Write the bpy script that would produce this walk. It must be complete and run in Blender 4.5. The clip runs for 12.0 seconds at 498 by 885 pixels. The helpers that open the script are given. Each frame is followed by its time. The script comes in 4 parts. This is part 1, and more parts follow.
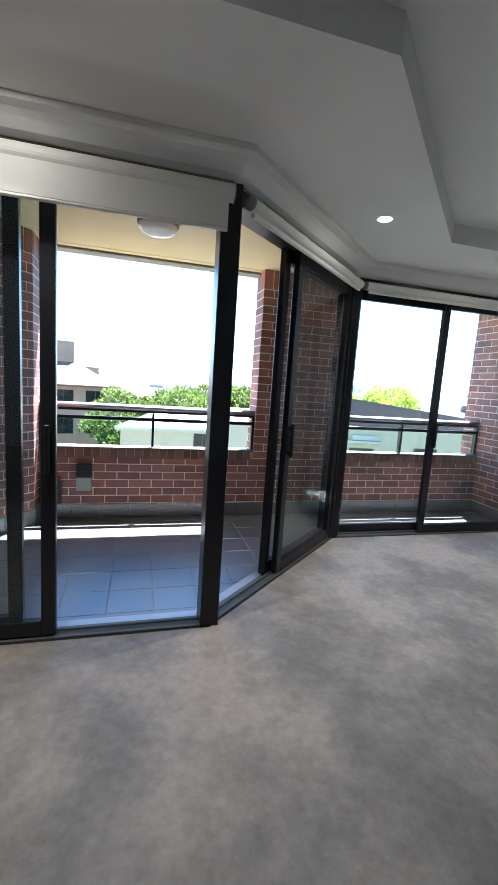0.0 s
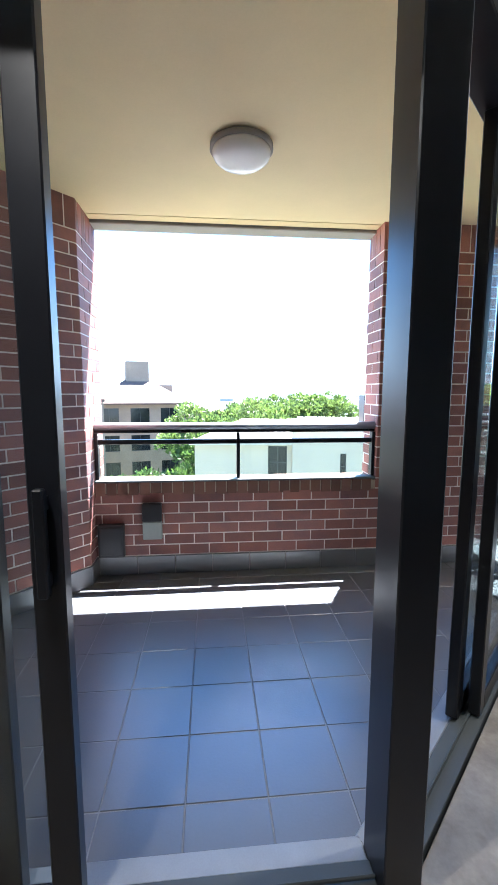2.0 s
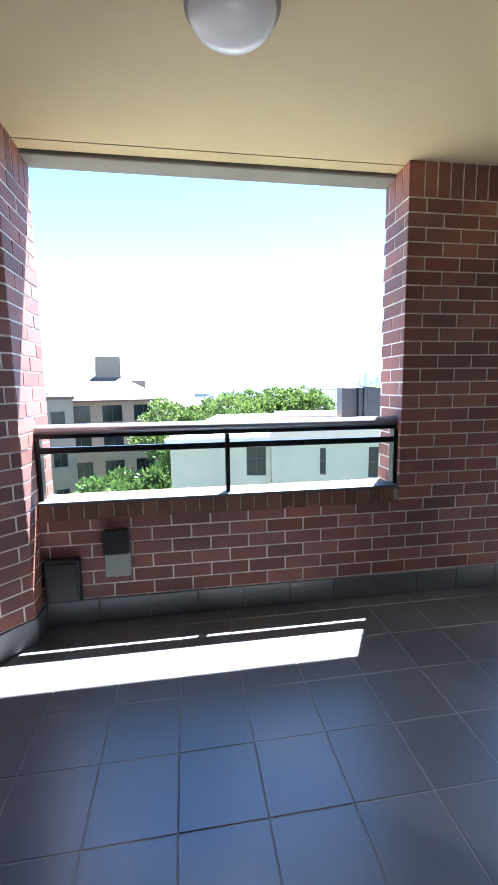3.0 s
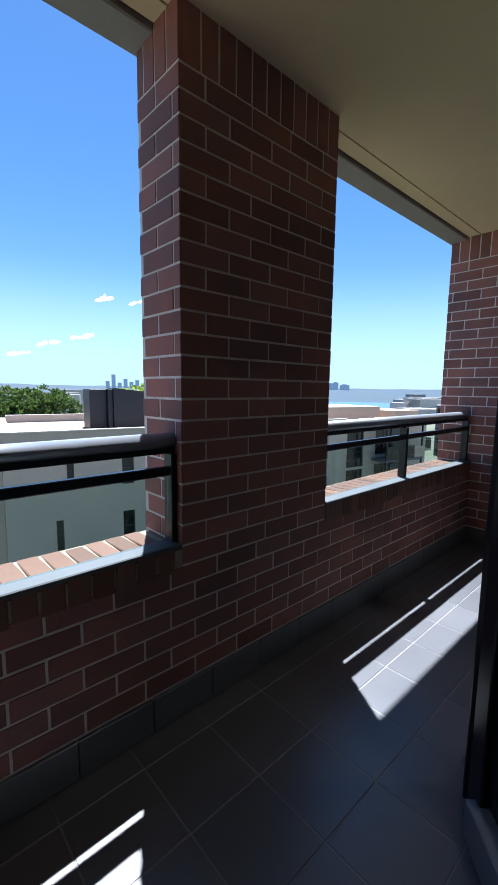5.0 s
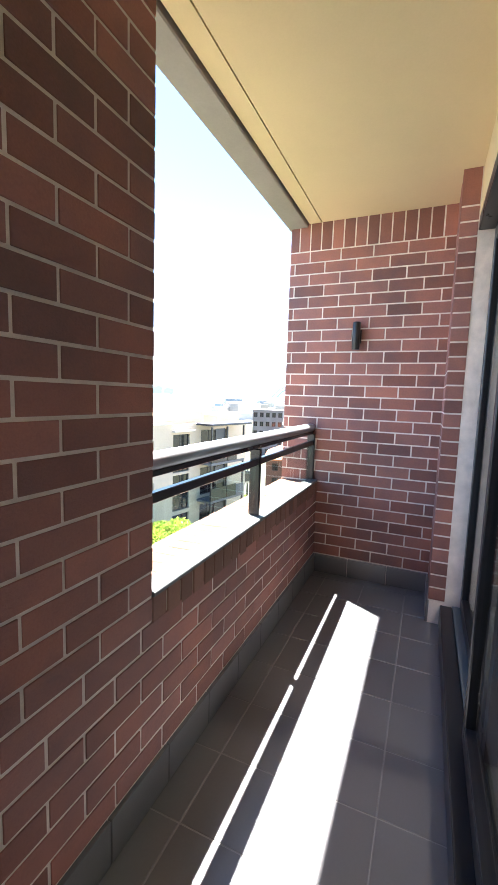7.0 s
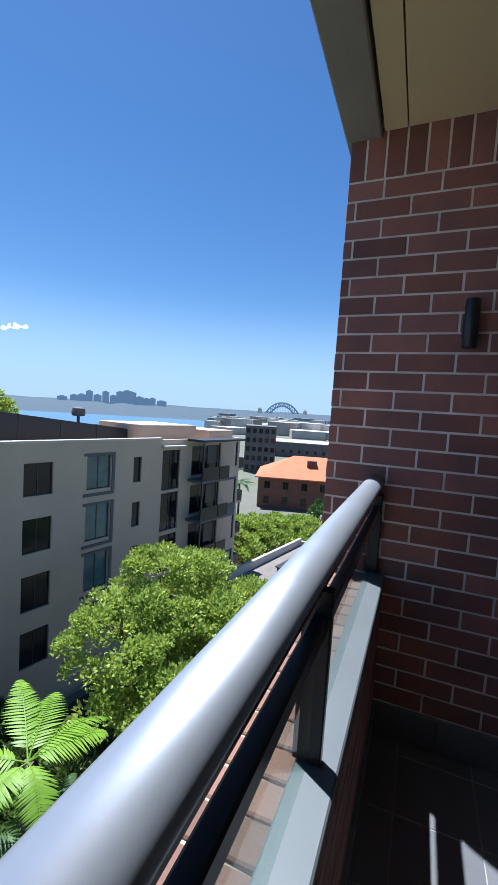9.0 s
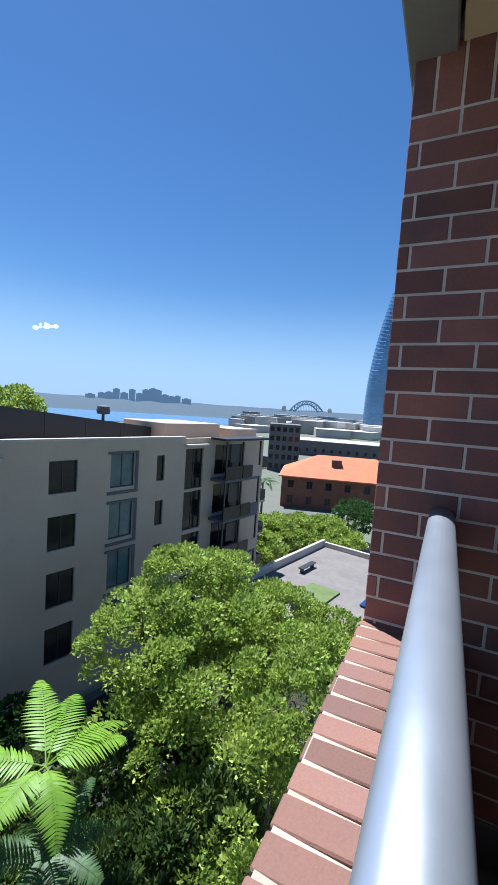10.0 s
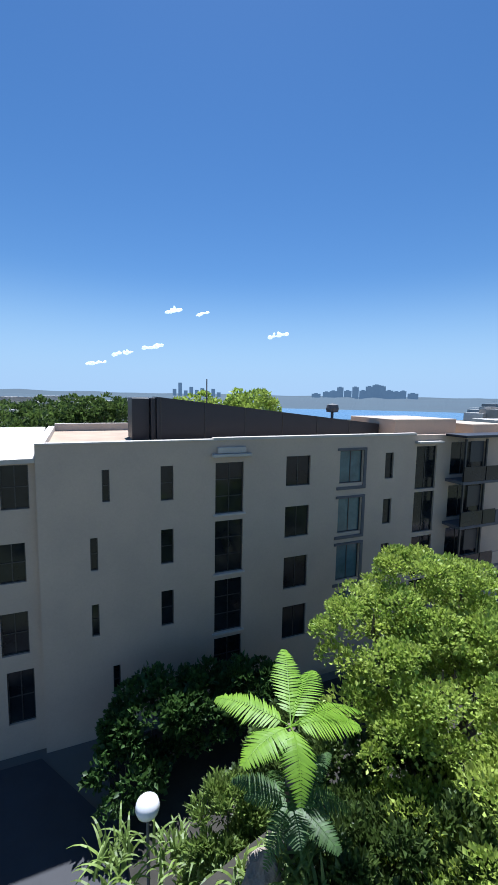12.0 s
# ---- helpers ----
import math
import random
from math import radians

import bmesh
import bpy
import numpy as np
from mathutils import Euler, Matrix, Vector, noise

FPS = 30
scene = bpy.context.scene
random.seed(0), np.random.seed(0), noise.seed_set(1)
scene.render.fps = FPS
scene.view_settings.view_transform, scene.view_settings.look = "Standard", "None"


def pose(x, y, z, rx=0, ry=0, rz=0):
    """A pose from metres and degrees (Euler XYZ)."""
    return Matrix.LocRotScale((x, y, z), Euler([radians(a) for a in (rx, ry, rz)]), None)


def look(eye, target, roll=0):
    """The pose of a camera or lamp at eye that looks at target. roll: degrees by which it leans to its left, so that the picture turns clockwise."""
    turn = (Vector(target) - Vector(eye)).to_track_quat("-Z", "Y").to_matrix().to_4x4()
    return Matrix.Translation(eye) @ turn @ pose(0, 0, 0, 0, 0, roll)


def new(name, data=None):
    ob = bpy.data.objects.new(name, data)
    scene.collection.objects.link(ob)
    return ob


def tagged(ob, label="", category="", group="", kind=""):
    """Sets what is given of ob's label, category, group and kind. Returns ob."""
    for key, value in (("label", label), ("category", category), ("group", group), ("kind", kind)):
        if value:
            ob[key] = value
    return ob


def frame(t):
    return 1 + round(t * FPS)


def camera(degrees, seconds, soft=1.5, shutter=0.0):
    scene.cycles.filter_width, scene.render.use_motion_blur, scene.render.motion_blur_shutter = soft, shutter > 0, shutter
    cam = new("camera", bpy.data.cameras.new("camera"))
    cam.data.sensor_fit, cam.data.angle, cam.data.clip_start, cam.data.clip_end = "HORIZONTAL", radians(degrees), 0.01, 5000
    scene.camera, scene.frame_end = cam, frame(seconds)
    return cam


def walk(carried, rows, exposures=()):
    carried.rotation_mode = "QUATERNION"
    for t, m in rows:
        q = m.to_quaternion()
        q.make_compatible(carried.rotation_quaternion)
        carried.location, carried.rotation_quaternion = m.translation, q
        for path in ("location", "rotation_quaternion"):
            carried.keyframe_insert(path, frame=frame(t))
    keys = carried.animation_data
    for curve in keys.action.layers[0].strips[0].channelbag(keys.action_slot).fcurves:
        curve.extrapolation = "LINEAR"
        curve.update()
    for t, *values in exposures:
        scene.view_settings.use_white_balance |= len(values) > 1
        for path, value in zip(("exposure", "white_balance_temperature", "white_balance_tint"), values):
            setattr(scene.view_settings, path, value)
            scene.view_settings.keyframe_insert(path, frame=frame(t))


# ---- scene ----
cam = camera(62.4, 12.0)
EXPOSURES = [(0, 4.05, 5900, 10), (1.5, 4.2, 5800, 10), (2.2, 4.3, 5650, 10), (2.7, 4.2, 5650, 10), (4.3, 1.3, 5400, 10), (5.0, 1.7, 5500, 11), (5.5, 2.4, 5700, 12), (6.0, 3.9, 6500, 13), (6.7, 4.0, 6550, 13), (8.3, 2.5, 6150, 14), (8.9, 1.3, 5550, 11), (9.6, 1.1, 5450, 10), (12, 1.0, 5450, 10)]
PATH = [
    (0, (0.513, 0.222, 1.515), (1.032, 2.133, 1.237), 3.8),
    (0.2, (0.506, 0.26, 1.52), (0.884, 2.204, 1.24), 3.2),
    (0.5, (0.497, 0.371, 1.53), (0.757, 2.334, 1.251), 2.2),
    (1, (0.501, 0.707, 1.527), (0.714, 2.677, 1.255), 0.9),
    (1.5, (0.503, 1.071, 1.508), (0.669, 3.046, 1.242), 0.5),
    (2, (0.445, 1.495, 1.46), (0.627, 3.472, 1.218), 0.1),
    (2.2, (0.436, 1.657, 1.446), (0.622, 3.632, 1.194), -0.1),
    (2.5, (0.415, 1.894, 1.437), (0.627, 3.868, 1.19), -0.4),
    (2.7, (0.405, 2.037, 1.436), (0.646, 4.005, 1.175), -0.5),
    (4.3, (0.64, 3.023, 1.358), (1.509, 4.81, 1.129), -0.8),
    (4.5, (0.713, 3.132, 1.385), (1.728, 4.836, 1.128), 0.1),
    (5, (0.898, 3.36, 1.401), (2.239, 4.822, 1.144), 0.7),
    (5.5, (1.012, 3.592, 1.422), (2.643, 4.717, 1.15), 0.5),
    (6, (1.169, 3.72, 1.393), (2.942, 4.611, 1.146), 0.5),
    (6.5, (1.403, 3.809, 1.422), (3.203, 4.651, 1.196), 1.4),
    (6.7, (1.51, 3.868, 1.423), (3.319, 4.692, 1.199), 1.5),
    (8.3, (2.564, 4.359, 1.44), (4.441, 5.015, 1.227), 4.3),
    (8.5, (2.680, 4.461, 1.459), (4.551, 5.139, 1.254), 3.8),
    (9, (2.954, 4.644, 1.480), (4.799, 5.402, 1.333), 3.7),
    (9.5, (3.182, 4.753, 1.519), (5.006, 5.562, 1.379), 3.7),
    (10, (3.364, 4.825, 1.522), (5.161, 5.687, 1.358), 3.9),
    (10.5, (3.41, 4.844, 1.507), (5.147, 5.815, 1.311), 4.0),
    (11, (3.337, 4.848, 1.53), (4.95, 6.008, 1.303), 3.5),
    (11.5, (3.2, 4.9, 1.517), (4.602, 6.306, 1.281), 2.3),
    (12, (3.05, 4.95, 1.494), (4.159, 6.6, 1.271), 1.0),
]
walk(cam, [(t, look(eye, target, roll)) for t, eye, target, roll in PATH], EXPOSURES)

# ---- world, sun, light ----
SUN_AZ, SUN_EL = 31.0, 68.8          # bearing from +y towards +x, and height, in degrees
world = bpy.data.worlds.new("sky")
scene.world = world
world.use_nodes = True
wn = world.node_tree
sky = wn.nodes.new("ShaderNodeTexSky")
sky.sky_type = "NISHITA"
sky.sun_disc = False
sky.sun_elevation = radians(SUN_EL)
sky.sun_rotation = radians(SUN_AZ)
sky.air_density, sky.dust_density, sky.ozone_density = 1.0, 0.15, 2.0
wn.nodes["Background"].inputs["Strength"].default_value = 0.05
tone = wn.nodes.new("ShaderNodeHueSaturation")
tone.inputs["Saturation"].default_value = 1.2
wn.links.new(sky.outputs[0], tone.inputs["Color"])
# pale blue haze low over the horizon, all round
geo_w, sep, low, mixw = (wn.nodes.new(k) for k in ("ShaderNodeTexCoord", "ShaderNodeSeparateXYZ", "ShaderNodeMapRange", "ShaderNodeMix"))
mixw.data_type = "RGBA"
low.inputs["From Min"].default_value, low.inputs["From Max"].default_value = 0.0, 0.28
low.inputs["To Min"].default_value, low.inputs["To Max"].default_value = 0.92, 0.0
low.interpolation_type = "SMOOTHSTEP"
mixw.inputs[7].default_value = (4.5, 6.2, 8.1, 1)
wn.links.new(geo_w.outputs["Generated"], sep.inputs[0])
wn.links.new(sep.outputs["Z"], low.inputs["Value"])
wn.links.new(low.outputs["Result"], mixw.inputs[0])
wn.links.new(tone.outputs[0], mixw.inputs[6])
wn.links.new(mixw.outputs[2], wn.nodes["Background"].inputs["Color"])
sun = new("sun", bpy.data.lights.new("sun", "SUN"))
sun.data.energy, sun.data.angle, sun.data.color = 5.0, radians(0.6), (1.0, 0.95, 0.88)
_d = Vector((math.sin(radians(SUN_AZ)) * math.cos(radians(SUN_EL)), math.cos(radians(SUN_AZ)) * math.cos(radians(SUN_EL)), math.sin(radians(SUN_EL))))
sun.matrix_world = look(_d * 50, (0, 0, 0))

# ---- materials ----
def mat(name, col, rough=0.6, metal=0.0, var=0.12, scale=6.0, fine=60.0, bump=0.15, col2=None, rand=0.0, spec=0.5, dist=0.01, island=False):
    """Painted or natural surface: two scales of colour variation, a fine relief, and a shift from piece to piece."""
    m = bpy.data.materials.new(name)
    m.use_nodes = True
    nt, b = m.node_tree, m.node_tree.nodes["Principled BSDF"]
    co = nt.nodes.new("ShaderNodeTexCoord")
    big, small = nt.nodes.new("ShaderNodeTexNoise"), nt.nodes.new("ShaderNodeTexNoise")
    geo = nt.nodes.new("ShaderNodeNewGeometry")
    for n, s, d in ((big, scale, 8.0), (small, fine, 3.0)):
        n.inputs["Scale"].default_value, n.inputs["Detail"].default_value, n.inputs["Roughness"].default_value = s, d, 0.62
        nt.links.new(geo.outputs["Position"], n.inputs["Vector"])
    ramp = nt.nodes.new("ShaderNodeValToRGB")
    c2 = col2 or tuple(c * (1 - var * 2.2) for c in col)
    ramp.color_ramp.elements[0].position, ramp.color_ramp.elements[1].position = 0.33, 0.68
    ramp.color_ramp.elements[0].color, ramp.color_ramp.elements[1].color = (*c2, 1), (*col, 1)
    nt.links.new(big.outputs["Fac"], ramp.inputs["Fac"])
    hsv = nt.nodes.new("ShaderNodeHueSaturation")
    nt.links.new(ramp.outputs["Color"], hsv.inputs["Color"])
    mr = nt.nodes.new("ShaderNodeMapRange")
    mr.inputs["To Min"].default_value, mr.inputs["To Max"].default_value = 1 - var, 1 + var
    nt.links.new(small.outputs["Fac"], mr.inputs["Value"])
    val = mr.outputs["Result"]
    if rand:
        if island:
            src = geo.outputs["Random Per Island"]
        else:
            src = nt.nodes.new("ShaderNodeObjectInfo").outputs["Random"]
        r2 = nt.nodes.new("ShaderNodeMapRange")
        r2.inputs["To Min"].default_value, r2.inputs["To Max"].default_value = 1 - rand, 1 + rand
        nt.links.new(src, r2.inputs["Value"])
        mul = nt.nodes.new("ShaderNodeMath")
        mul.operation = "MULTIPLY"
        nt.links.new(val, mul.inputs[0]), nt.links.new(r2.outputs["Result"], mul.inputs[1])
        val = mul.outputs[0]
    nt.links.new(val, hsv.inputs["Value"])
    nt.links.new(hsv.outputs["Color"], b.inputs["Base Color"])
    rr = nt.nodes.new("ShaderNodeMapRange")
    rr.inputs["To Min"].default_value, rr.inputs["To Max"].default_value = max(rough - 0.1, 0.02), min(rough + 0.1, 1)
    nt.links.new(big.outputs["Fac"], rr.inputs["Value"]), nt.links.new(rr.outputs["Result"], b.inputs["Roughness"])
    b.inputs["Metallic"].default_value, b.inputs["Specular IOR Level"].default_value = metal, spec
    if bump:
        bp = nt.nodes.new("ShaderNodeBump")
        bp.inputs["Strength"].default_value, bp.inputs["Distance"].default_value = bump, dist
        nt.links.new(small.outputs["Fac"], bp.inputs["Height"]), nt.links.new(bp.outputs["Normal"], b.inputs["Normal"])
    return m


def glass_mat(name, tint=(0.9, 0.95, 0.95), gloss=1.0):
    m = bpy.data.materials.new(name)
    m.use_nodes = True
    nt = m.node_tree
    nt.nodes.remove(nt.nodes["Principled BSDF"])
    out = nt.nodes["Material Output"]
    tr, gl, mx, lw, pw, ml = (nt.nodes.new(k) for k in ("ShaderNodeBsdfTransparent", "ShaderNodeBsdfGlossy", "ShaderNodeMixShader", "ShaderNodeLayerWeight", "ShaderNodeMath", "ShaderNodeMath"))
    tr.inputs["Color"].default_value = (*tint, 1)
    gl.inputs["Roughness"].default_value = 0.01
    pw.operation, ml.operation = "POWER", "MULTIPLY_ADD"
    pw.inputs[1].default_value = 4.0
    ml.inputs[1].default_value, ml.inputs[2].default_value = 0.55 * gloss, 0.035 * gloss
    lw.inputs["Blend"].default_value = 0.5
    nt.links.new(lw.outputs["Facing"], pw.inputs[0]), nt.links.new(pw.outputs[0], ml.inputs[0])
    nt.links.new(ml.outputs[0], mx.inputs[0]), nt.links.new(tr.outputs[0], mx.inputs[1]), nt.links.new(gl.outputs[0], mx.inputs[2])
    nt.links.new(mx.outputs[0], out.inputs["Surface"])
    return m


def glow_mat(name, col, strength):
    m = bpy.data.materials.new(name)
    m.use_nodes = True
    b = m.node_tree.nodes["Principled BSDF"]
    b.inputs["Base Color"].default_value = (*col, 1)
    b.inputs["Emission Color"].default_value, b.inputs["Emission Strength"].default_value = (*col, 1), strength
    return m


def leaf_mat(name, col, col2, rand=0.35):
    m = mat(name, col, rough=0.5, var=0.1, scale=0.9, fine=9.0, bump=0, col2=col2, rand=rand, island=True)
    nt, b = m.node_tree, m.node_tree.nodes["Principled BSDF"]
    tl, mx = nt.nodes.new("ShaderNodeBsdfTranslucent"), nt.nodes.new("ShaderNodeMixShader")
    mx.inputs[0].default_value = 0.4
    nt.links.new(b.inputs["Base Color"].links[0].from_socket, tl.inputs["Color"])
    nt.links.new(b.outputs[0], mx.inputs[1]), nt.links.new(tl.outputs[0], mx.inputs[2])
    nt.links.new(mx.outputs[0], nt.nodes["Material Output"].inputs["Surface"])
    return m


BRICK = mat("brick", (0.345, 0.135, 0.10), 0.75, var=0.2, scale=3.0, fine=150, bump=0.5, col2=(0.20, 0.10, 0.095), rand=0.28, dist=0.004)
SILLBRICK = mat("sill_brick", (0.19, 0.092, 0.06), 0.8, var=0.2, scale=3.0, fine=150, bump=0.5, col2=(0.17, 0.085, 0.065), rand=0.25, dist=0.004)
MORTAR = mat("mortar", (0.88, 0.78, 0.71), 0.95, var=0.12, scale=8, fine=220, bump=0.5, dist=0.003)
CREAM = mat("cream_paint", (0.74, 0.60, 0.36), 0.7, var=0.04, scale=1.2, fine=120, bump=0.05, dist=0.002)
WHITEPAINT = mat("white_paint", (0.86, 0.84, 0.80), 0.6, var=0.03, scale=1.0, fine=120, bump=0.04, dist=0.002)
BLIND = mat("blind_fabric", (0.78, 0.76, 0.70), 0.55, var=0.03, scale=2, fine=300, bump=0.1, dist=0.001)
CONCRETE = mat("bare_concrete", (0.43, 0.385, 0.34), 0.72, var=0.30, scale=1.7, fine=26, bump=0.4, col2=(0.235, 0.215, 0.195), dist=0.006)
TILE = mat("slate_tile", (0.118, 0.122, 0.134), 0.36, var=0.08, scale=1.6, fine=90, bump=0.2, col2=(0.10, 0.104, 0.114), rand=0.08, dist=0.002, spec=1.0)
GROUT = mat("grout", (0.31, 0.31, 0.31), 0.9, var=0.1, scale=8, fine=200, bump=0.2)
FRAME = mat("black_aluminium", (0.010, 0.011, 0.015), 0.32, metal=0.0, var=0.08, scale=3, fine=200, bump=0.02, dist=0.001, spec=0.4)
RAILBLACK = mat("rail_black", (0.02, 0.021, 0.025), 0.3, metal=0.3, var=0.08, scale=3, fine=200, bump=0.02)
SILVER = mat("silver_tube", (0.41, 0.44, 0.485), 0.38, metal=0.65, var=0.04, scale=4, fine=250, bump=0.03, dist=0.001)
ALU = mat("mill_aluminium", (0.11, 0.125, 0.13), 0.55, metal=0.2, var=0.06, scale=4, fine=250, bump=0.03)
PALEALU = mat("worn_sill", (0.40, 0.42, 0.44), 0.4, metal=0.3, var=0.08, scale=5, fine=200, bump=0.03)
FASCIA = mat("grey_fascia", (0.30, 0.28, 0.27), 0.7, var=0.08, scale=3, fine=80, bump=0.1)
GLASS = glass_mat("clear_glass")
RAILGLASS = glass_mat("rail_glass", (0.86, 0.93, 0.90))
OPAL = mat("opal_glass", (0.78, 0.76, 0.76), 0.2, var=0.02, scale=5, fine=50, bump=0)
LIT = glow_mat("lit_globe", (1.0, 0.93, 0.82), 14.0)
PLASTIC = mat("grey_plastic", (0.30, 0.33, 0.31), 0.45, var=0.05, scale=9, fine=90, bump=0.03)
DARK = mat("dark_plastic", (0.02, 0.02, 0.022), 0.4, var=0.06, scale=9, fine=90, bump=0.03)
RENDERW = mat("render_wall", (0.50, 0.395, 0.30), 0.9, var=0.07, scale=0.35, fine=9, bump=0.1, col2=(0.44, 0.35, 0.27))
WHITEROOF = mat("pale_roof", (0.52, 0.47, 0.41), 0.8, var=0.08, scale=0.5, fine=9, bump=0.1)
TANROOF = mat("tan_gravel_roof", (0.42, 0.31, 0.22), 0.95, var=0.12, scale=0.7, fine=20, bump=0.3)
BLACKCLAD = mat("black_cladding", (0.016, 0.017, 0.023), 0.45, var=0.12, scale=0.5, fine=5, bump=0.05)
DARKGLASS = mat("dark_window", (0.018, 0.022, 0.026), 0.1, var=0.3, scale=0.6, fine=3, bump=0, spec=0.35)
BLUEGLASS = mat("blue_blind_window", (0.09, 0.17, 0.19), 0.12, var=0.2, scale=0.8, fine=4, bump=0, spec=0.6)
WFRAME = mat("window_frame", (0.035, 0.034, 0.034), 0.4, var=0.1, scale=3, fine=30, bump=0)
ORANGE = mat("terracotta_roof", (0.56, 0.17, 0.065), 0.8, var=0.12, scale=0.6, fine=6, bump=0.3, col2=(0.42, 0.12, 0.05))
REDWALL = mat("red_brick_far", (0.20, 0.085, 0.06), 0.85, var=0.15, scale=0.8, fine=8, bump=0.2)
GREYWALL = mat("grey_block", (0.13, 0.125, 0.13), 0.8, var=0.12, scale=0.5, fine=4, bump=0.1)
PALE = mat("pale_block", (0.50, 0.47, 0.43), 0.8, var=0.1, scale=0.1, fine=2, bump=0.1, rand=0.4, island=True)
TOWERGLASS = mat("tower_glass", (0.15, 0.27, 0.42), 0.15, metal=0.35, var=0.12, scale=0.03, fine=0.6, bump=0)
# these three get a blue haze glow further down
STEEL = mat("hazed_steel", (0.10, 0.13, 0.16), 0.7, var=0.05, scale=0.02, fine=0.3, bump=0)
FARCITY = mat("hazed_city", (0.09, 0.115, 0.14), 0.9, var=0.12, scale=0.01, fine=0.1, bump=0, rand=0.3, island=True)
HILL = mat("hazed_hill", (0.022, 0.034, 0.036), 0.95, var=0.2, scale=0.004, fine=0.05, bump=0)
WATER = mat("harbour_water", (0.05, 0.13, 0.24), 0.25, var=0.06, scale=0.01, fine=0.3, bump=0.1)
LAND = mat("land", (0.10, 0.12, 0.06), 0.95, var=0.2, scale=0.02, fine=0.3, bump=0, col2=(0.13, 0.12, 0.11))
SOIL = mat("garden_soil", (0.045, 0.04, 0.03), 0.95, var=0.3, scale=0.7, fine=8, bump=0.5)
ASPHALT = mat("driveway", (0.05, 0.05, 0.055), 0.85, var=0.12, scale=0.7, fine=30, bump=0.2)
BARK = mat("bark", (0.16, 0.13, 0.10), 0.9, var=0.25, scale=3, fine=25, bump=0.7, dist=0.03)
OLDTILE = mat("weathered_roof_tile", (0.12, 0.08, 0.06), 0.9, var=0.15, scale=0.8, fine=14, bump=0.3)
OLDRENDER = mat("weathered_render", (0.24, 0.19, 0.14), 0.9, var=0.12, scale=0.4, fine=9, bump=0.1)
ROCK = mat("rock", (0.30, 0.25, 0.20), 0.9, var=0.25, scale=1.5, fine=12, bump=0.8, dist=0.05)
LEAF = leaf_mat("fig_leaf", (0.42, 0.49, 0.09), (0.24, 0.34, 0.06))
# dark leaf colour; on the lower fern and shrubs it paints their shade
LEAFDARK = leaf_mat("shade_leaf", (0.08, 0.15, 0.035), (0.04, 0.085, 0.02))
FERN = leaf_mat("fern_leaf", (0.24, 0.40, 0.03), (0.17, 0.31, 0.025), rand=0.12)
LEAFMID = leaf_mat("garden_leaf", (0.11, 0.16, 0.035), (0.06, 0.10, 0.025))
STRAP = leaf_mat("strap_leaf", (0.24, 0.32, 0.07), (0.12, 0.18, 0.04))
CLOUD = glow_mat("cloud", (0.85, 0.9, 0.95), 0.42)
PAVING = mat("terrace_paving", (0.19, 0.165, 0.145), 0.85, var=0.12, scale=1, fine=12, bump=0.2)
LAWN = mat("lawn", (0.13, 0.17, 0.05), 0.95, var=0.2, scale=1.5, fine=20, bump=0.5, col2=(0.09, 0.12, 0.035), dist=0.03)
SILLMORTAR = mat("sill_mortar", (0.46, 0.38, 0.29), 0.95, var=0.15, scale=8, fine=220, bump=0.5, dist=0.003)
SOLAR = mat("solar_panel", (0.02, 0.05, 0.14), 0.15, var=0.1, scale=1, fine=8, bump=0)

for far, col in ((FARCITY, (0.04, 0.065, 0.10)), (HILL, (0.03, 0.05, 0.075)), (STEEL, (0.025, 0.045, 0.07))):   # blue emission painted in for the haze of sunlit air over kilometres
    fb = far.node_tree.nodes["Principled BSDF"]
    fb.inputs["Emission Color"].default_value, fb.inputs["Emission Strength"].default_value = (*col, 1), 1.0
tile_bsdf = TILE.node_tree.nodes["Principled BSDF"]      # sealed slate
tile_bsdf.inputs["Coat Weight"].default_value, tile_bsdf.inputs["Coat Roughness"].default_value = 0.6, 0.28
for n in CONCRETE.node_tree.nodes:
    if n.type == "VALTORGB":
        n.color_ramp.elements[0].position, n.color_ramp.elements[1].position = 0.40, 0.60

# ---- building helpers ----
def mesh_ob(name, bm, material, parent=None, label="", smooth=False):
    me = bpy.data.meshes.new(name)
    bm.normal_update()
    bm.to_mesh(me)
    bm.free()
    if material is not None:
        me.materials.append(material)
    if smooth:
        me.polygons.foreach_set("use_smooth", [True] * len(me.polygons))
    ob = new(name, me)
    if parent is not None:
        ob.parent = parent
    if label:
        ob["label"] = label
    return ob


def part(name, bm, material, parent, label="", smooth=False):
    return mesh_ob(name, bm, material, parent, label, smooth)


def structure(ob, label, category):
    return tagged(ob, label, category, kind="structure")


def thing(name, label, category, at=(0, 0, 0), rz=0.0, group=""):
    ob = new(name)
    ob.empty_display_size = 0.1
    ob.matrix_basis = pose(*at, 0, 0, rz)
    return tagged(ob, label, category, group)


def box(x0, y0, z0, x1, y1, z1, bev=0.0, bm=None, m=None):
    """A box, bevelled a little where bev is given, added to bm."""
    own = bmesh.new()
    r = bmesh.ops.create_cube(own, size=1.0)
    for v in r["verts"]:
        v.co = Vector(((x0 + x1) / 2 + v.co.x * abs(x1 - x0), (y0 + y1) / 2 + v.co.y * abs(y1 - y0), (z0 + z1) / 2 + v.co.z * abs(z1 - z0)))
    if bev:
        bmesh.ops.bevel(own, geom=own.edges[:], offset=bev, segments=1, affect="EDGES")
    if m is not None:
        own.transform(m)
    return join(bm, own)


